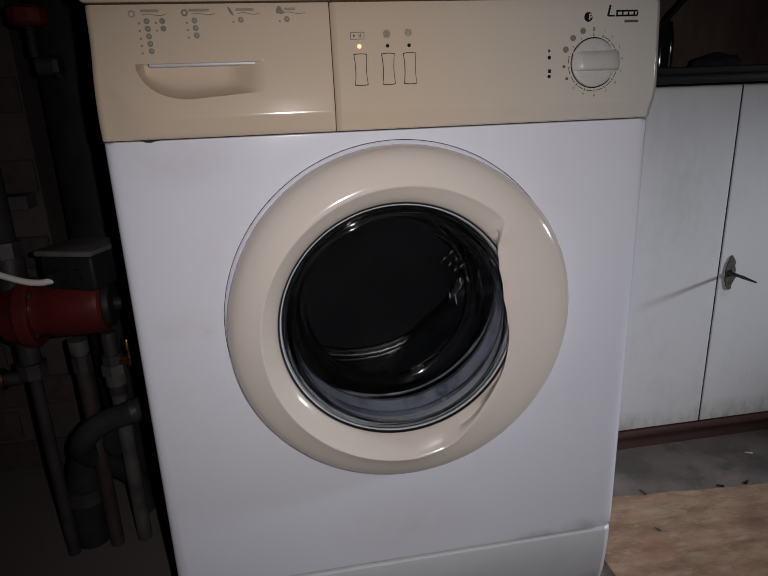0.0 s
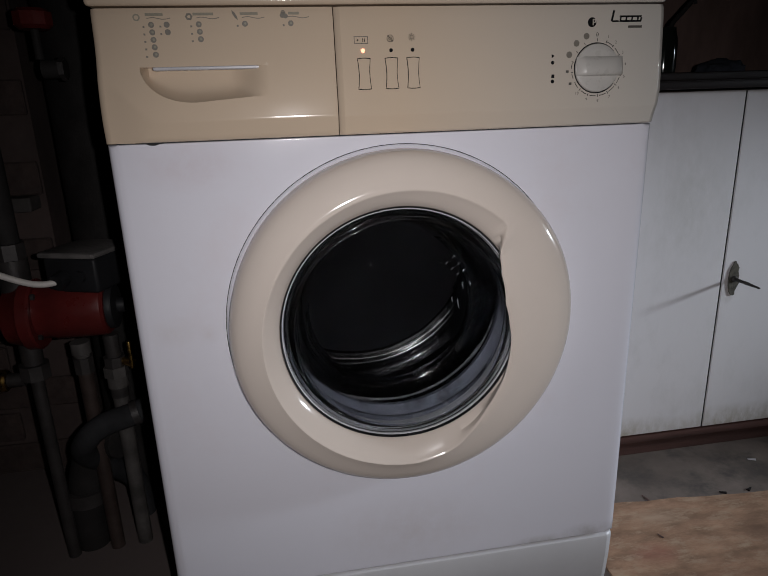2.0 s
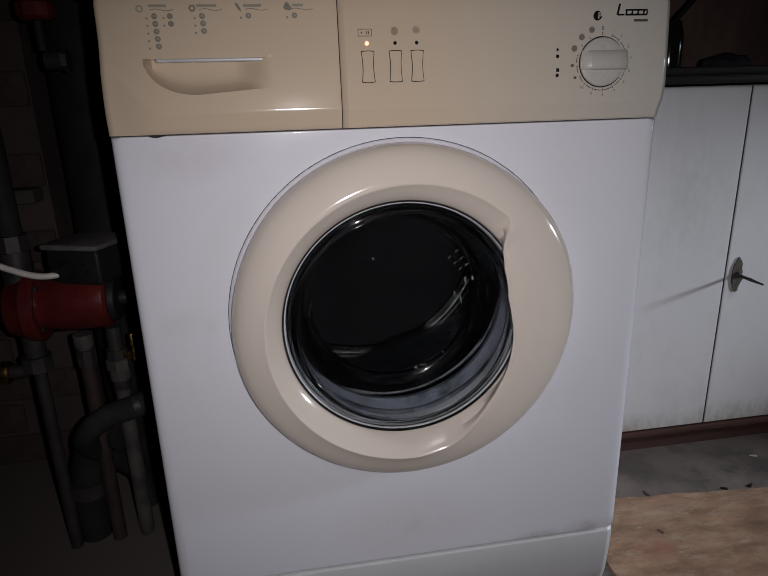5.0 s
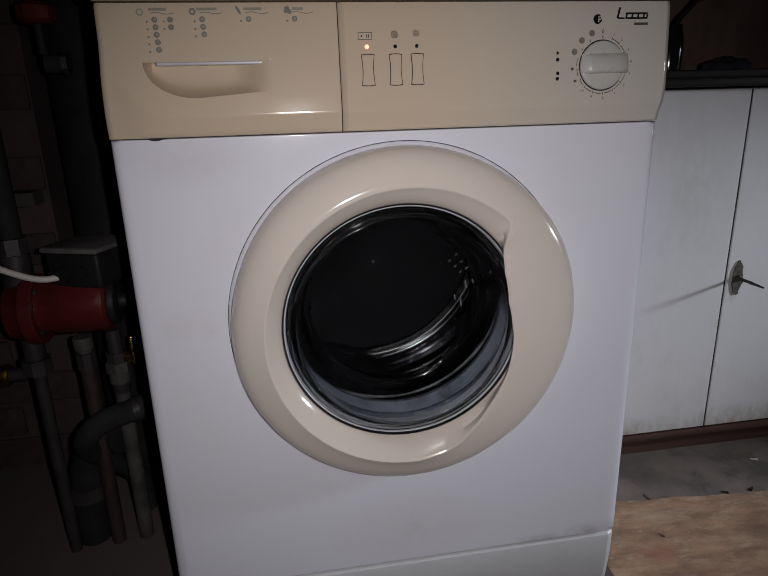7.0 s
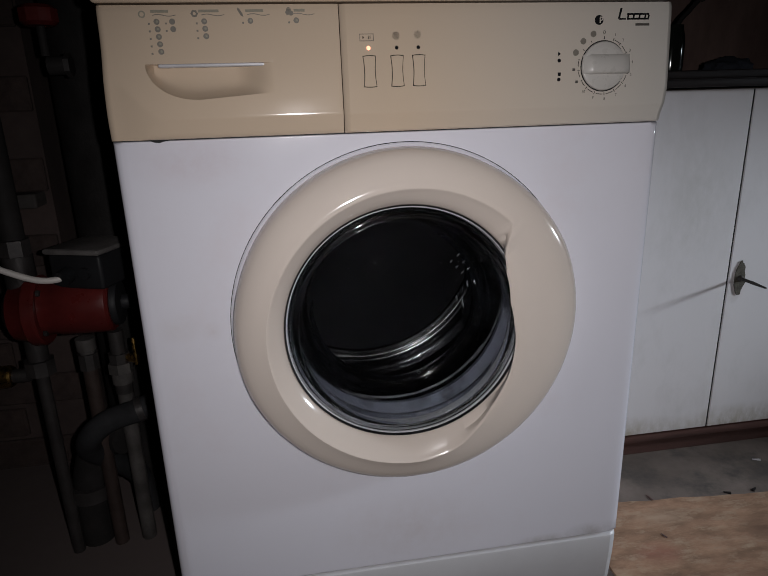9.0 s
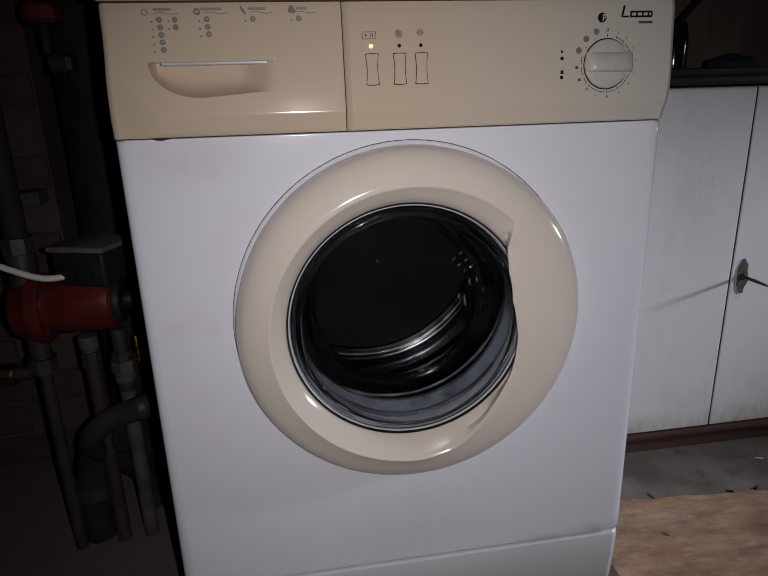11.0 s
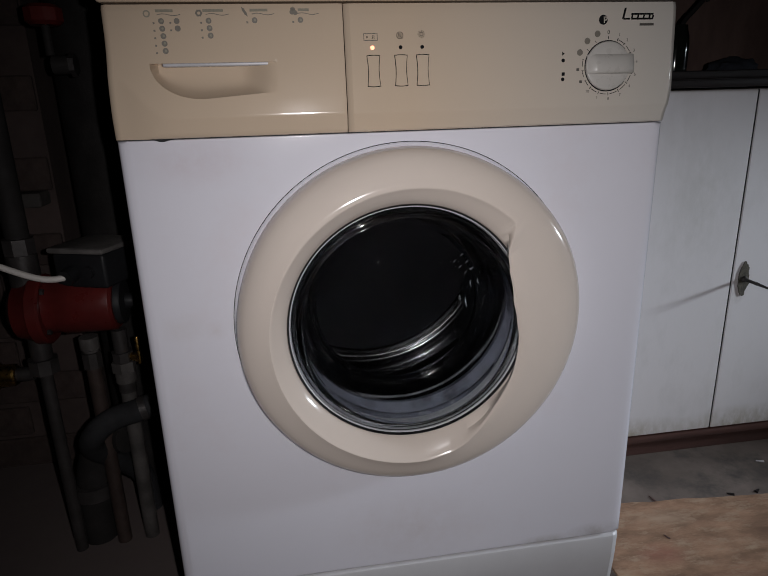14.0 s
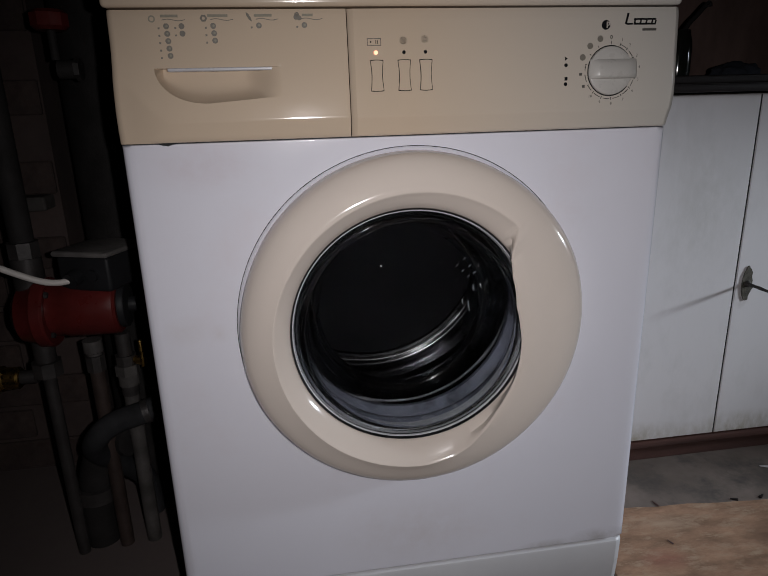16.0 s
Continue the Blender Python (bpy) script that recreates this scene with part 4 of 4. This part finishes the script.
def chip(name, x, y, z, length, turn, mat, label, w=0.004):
    bm = bmesh.new()
    bmesh.ops.create_cone(bm, cap_ends=True, segments=7, radius1=w, radius2=w * 0.45, depth=length, matrix=pose(0, 0, 0, 0, 90, 0))
    for v in bm.verts:
        v.co.z = max(-w * 0.4, v.co.z * 0.5)
    ob = tagged(link(name, bm, mat, None), label, "scrap", "scraps on the floor")
    ob.matrix_basis = pose(x, y, z + w * 0.4, 0, 0, turn)


chip("wood_splinter", 0.512, 0.2290, 0.0, 0.020, 100, BROWNWOOD, "dark wood splinter on the grey floor", 0.0028)
chip("wood_splinter", 0.665, 0.2140, 0.0, 0.013, 150, DARKWOOD, "dark wood splinter by the board's edge")
chip("wood_splinter", 0.722, 0.2130, 0.0, 0.013, 30, DARKWOOD, "dark wood splinter by the board's edge")
chip("wood_splinter", 0.473, 0.1250, 0.0047, 0.012, 110, BROWNWOOD, "dark splinter on the hardboard", 0.002)
chip("paper_scrap", 0.800, 0.300, 0.0, 0.015, 160, DOORPAINT, "pale scrap on the grey floor", 0.0035)

# ---- west side: pump, pipes, stove pipe and bricks in the dark ----
pump = tagged(empty("circulation_pump"), "red heating pump with a black terminal box, fixed to grey pipes", "pump")
PY, PZ = 0.30, 0.4525
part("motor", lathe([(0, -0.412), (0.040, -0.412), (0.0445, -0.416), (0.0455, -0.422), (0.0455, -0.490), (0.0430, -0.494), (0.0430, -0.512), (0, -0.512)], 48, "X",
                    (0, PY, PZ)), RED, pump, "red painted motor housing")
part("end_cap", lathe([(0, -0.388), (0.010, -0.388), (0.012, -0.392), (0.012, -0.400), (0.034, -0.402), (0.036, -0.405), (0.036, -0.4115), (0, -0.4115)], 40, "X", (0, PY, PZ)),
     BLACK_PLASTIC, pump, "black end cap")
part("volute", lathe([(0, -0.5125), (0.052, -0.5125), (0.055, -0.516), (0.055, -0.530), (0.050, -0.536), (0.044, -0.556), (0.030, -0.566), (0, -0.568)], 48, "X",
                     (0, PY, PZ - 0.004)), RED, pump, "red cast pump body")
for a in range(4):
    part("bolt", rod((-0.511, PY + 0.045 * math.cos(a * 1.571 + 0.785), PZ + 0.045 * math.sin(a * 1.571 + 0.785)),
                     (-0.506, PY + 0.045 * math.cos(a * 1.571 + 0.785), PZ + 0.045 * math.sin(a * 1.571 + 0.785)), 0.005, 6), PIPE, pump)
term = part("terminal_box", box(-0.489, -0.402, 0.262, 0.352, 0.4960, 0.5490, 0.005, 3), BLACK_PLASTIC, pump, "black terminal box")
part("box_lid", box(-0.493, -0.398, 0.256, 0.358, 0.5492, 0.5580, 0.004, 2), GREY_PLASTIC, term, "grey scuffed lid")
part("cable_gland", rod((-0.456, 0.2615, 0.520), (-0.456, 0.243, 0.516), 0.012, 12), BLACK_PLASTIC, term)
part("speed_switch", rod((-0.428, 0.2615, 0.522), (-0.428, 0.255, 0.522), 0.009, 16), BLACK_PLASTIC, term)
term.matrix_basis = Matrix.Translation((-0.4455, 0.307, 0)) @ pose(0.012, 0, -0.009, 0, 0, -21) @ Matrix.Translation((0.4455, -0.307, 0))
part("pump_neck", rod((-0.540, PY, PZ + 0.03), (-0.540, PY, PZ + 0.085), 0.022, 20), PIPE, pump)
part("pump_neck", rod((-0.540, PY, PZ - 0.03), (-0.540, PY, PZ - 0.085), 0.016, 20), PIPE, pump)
part("cable", tube([(-0.90, 0.16, 0.768), (-0.72, 0.20, 0.648), (-0.600, 0.234, 0.565), (-0.545, 0.244, 0.5315), (-0.508, 0.247, 0.5135), (-0.485, 0.250, 0.5075), (-0.4640, 0.2560, 0.5080)], 0.0048, 12),
     CABLE, pump, "white mains cable")

riser = tagged(empty("riser_pipe"), "grey steel heating pipe with flanges running up the wall", "pipe")
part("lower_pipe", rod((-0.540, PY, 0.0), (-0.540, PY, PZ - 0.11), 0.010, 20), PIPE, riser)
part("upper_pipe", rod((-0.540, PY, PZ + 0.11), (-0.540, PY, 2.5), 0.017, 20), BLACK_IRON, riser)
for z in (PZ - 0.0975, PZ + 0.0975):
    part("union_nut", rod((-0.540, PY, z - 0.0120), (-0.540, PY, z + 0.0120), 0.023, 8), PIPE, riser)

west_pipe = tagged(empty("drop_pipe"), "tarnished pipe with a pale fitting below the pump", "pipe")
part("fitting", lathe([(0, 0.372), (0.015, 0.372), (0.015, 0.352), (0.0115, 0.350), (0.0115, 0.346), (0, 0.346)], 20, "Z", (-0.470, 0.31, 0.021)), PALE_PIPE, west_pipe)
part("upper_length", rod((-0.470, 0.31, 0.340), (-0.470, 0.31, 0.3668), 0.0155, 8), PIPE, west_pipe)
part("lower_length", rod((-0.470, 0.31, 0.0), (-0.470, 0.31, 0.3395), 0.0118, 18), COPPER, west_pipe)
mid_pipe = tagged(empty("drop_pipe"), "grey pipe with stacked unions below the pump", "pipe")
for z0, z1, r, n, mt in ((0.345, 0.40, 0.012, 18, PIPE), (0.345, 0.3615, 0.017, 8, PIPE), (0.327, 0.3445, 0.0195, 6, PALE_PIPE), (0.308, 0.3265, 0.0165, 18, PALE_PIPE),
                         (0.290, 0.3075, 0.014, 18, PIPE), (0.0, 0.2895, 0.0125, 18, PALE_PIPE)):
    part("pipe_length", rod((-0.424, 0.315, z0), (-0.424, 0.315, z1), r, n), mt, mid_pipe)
valve = tagged(empty("brass_valve"), "small brass drain valve on the pipe", "valve")
part("valve_body", rod((-0.4115, 0.315, 0.352), (-0.392, 0.300, 0.352), 0.007, 14), BRASS, valve)
part("valve_lever", box(-0.396, -0.390, 0.292, 0.300, 0.345, 0.392, 0.002, 2), BRASS, valve)
tap = tagged(empty("brass_fitting"), "large brass pipe union catching the light", "fitting")
part("union", lathe([(0, -0.640), (0.021, -0.640), (0.021, -0.608), (0.018, -0.604), (0.018, -0.585), (0.0155, -0.582), (0.0, -0.582)], 24, "X", (0, 0.30, 0.342)), BRASS, tap)
part("union_stub", rod((-0.5815, 0.30, 0.342), (-0.556, 0.30, 0.342), 0.011, 16), PIPE, tap)
part("supply_pipe", rod((-0.70, 0.30, 0.342), (-0.6405, 0.30, 0.342), 0.013, 16), PIPE, tap)
black_hose = tagged(empty("drain_hose"), "black rubber hose sagging between the pipes", "hose")
part("hose", tube([(-0.44, 0.40, 0.0), (-0.445, 0.39, 0.08), (-0.475, 0.34, 0.15), (-0.488, 0.29, 0.205), (-0.470, 0.270, 0.242), (-0.440, 0.272, 0.262), (-0.395, 0.28, 0.272), (-0.35, 0.31, 0.282), (-0.325, 0.40, 0.284), (-0.32, 0.60, 0.284)],
                  0.019, 16), HOSE, black_hose)
part("hose_clamp", rod((-0.3995, 0.2790, 0.2710), (-0.3895, 0.2812, 0.2732), 0.0205, 20), PIPE, black_hose, "steel hose clamp")
pot = tagged(empty("iron_elbow"), "dark cast-iron pipe elbow near the floor", "pipe elbow")
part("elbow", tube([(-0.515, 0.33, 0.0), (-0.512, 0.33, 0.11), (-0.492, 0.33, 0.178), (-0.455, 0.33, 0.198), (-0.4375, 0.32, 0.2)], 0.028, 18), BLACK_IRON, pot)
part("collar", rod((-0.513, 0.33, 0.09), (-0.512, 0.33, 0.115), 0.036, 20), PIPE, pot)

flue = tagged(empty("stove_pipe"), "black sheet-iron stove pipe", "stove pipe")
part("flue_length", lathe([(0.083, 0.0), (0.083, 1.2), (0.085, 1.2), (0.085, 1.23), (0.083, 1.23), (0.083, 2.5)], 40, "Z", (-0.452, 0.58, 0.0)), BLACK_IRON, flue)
red_valve = tagged(empty("red_valve"), "red-handled valve with bright metal parts in the dark", "valve")
part("handle", lathe([(0, 0.875), (0.020, 0.875), (0.026, 0.880), (0.026, 0.897), (0.020, 0.902), (0, 0.902)], 10, "Z", (-0.525, 0.33, 0.01)), RED, red_valve)
part("spindle", rod((-0.525, 0.33, 0.845), (-0.525, 0.33, 0.8848), 0.006, 12), BLACK_IRON, red_valve)
part("body", rod((-0.5230, 0.33, 0.832), (-0.500, 0.33, 0.832), 0.013, 16), BLACK_IRON, red_valve)
part("nut", rod((-0.4995, 0.33, 0.832), (-0.492, 0.33, 0.832), 0.0165, 6), PIPE, red_valve)

red_valve.matrix_basis = pose(0.068, 0, -0.026)
shelf = tagged(link("wall_ledge", box(-1.2, -0.592, 0.55, 0.84, 0.570, 0.597, 0.004, 2), DUST, None), "dusty grey ledge built into the brickwork", "ledge")
brickwork = tagged(link("brick_stack", box(-1.3, -0.58, 0.60, 0.85, 0.0, 2.5, 0), SOOT, None, "", 0), "sooty red brick chimney stack", "chimney", kind="structure")


def brick_mesh():
    bm = box(-0.122, 0.122, -0.006, 0.006, -0.0315, 0.0315, 0.003, 1)
    me = bpy.data.meshes.new("brick")
    bmesh.ops.recalc_face_normals(bm, faces=bm.faces)
    bm.to_mesh(me)
    bm.free()
    me.materials.append(BRICK)
    return me


BRICK_MESH = brick_mesh()
rnd = random.Random(7)
for row in range(20):
    for col in range(3):
        x = -0.705 - col * 0.254 - (0.127 if row % 2 else 0)
        if x < -1.17:
            continue
        ob = new("brick", BRICK_MESH)
        ob.parent = brickwork
        ob.matrix_basis = pose(x, 0.5935 + rnd.uniform(-0.002, 0.002), 0.04 + row * 0.0735, 0, rnd.uniform(-0.4, 0.4), rnd.uniform(-0.6, 0.6))


# ---- what moves: the drum ----
def motions():
    """The drum turns at about 60 revolutions a minute, its top going east, unevenly under its load."""
    turned = [
        (0.0, 20.0), (0.5, 195.0), (1.0, 340.0), (1.5, 580.0), (2.0, 828.0), (2.5, 1022.0), (3.0, 1175.0), (3.5, 1400.0),
        (4.0, 1545.0), (6.5, 2586.8), (7.0, 2837.0), (7.5, 2981.0), (8.0, 3233.0), (8.5, 3443.0), (9.0, 3580.0), (11.5, 4635.0),
        (12.0, 4781.0), (12.5, 5000.0), (13.0, 5245.0), (13.5, 5490.0), (14.0, 5747.0), (14.5, 5980.0), (15.0, 6170.0), (15.5, 6335.0),
        (16.0, 6583.0),
    ]
    times, angles = [t for t, _ in turned], [a for _, a in turned]
    walk(drum, [(k / 10, pose(0, DRUM_Y, CZ, 0, float(np.interp(k / 10, times, angles)), 0)) for k in range(161)])

motions()
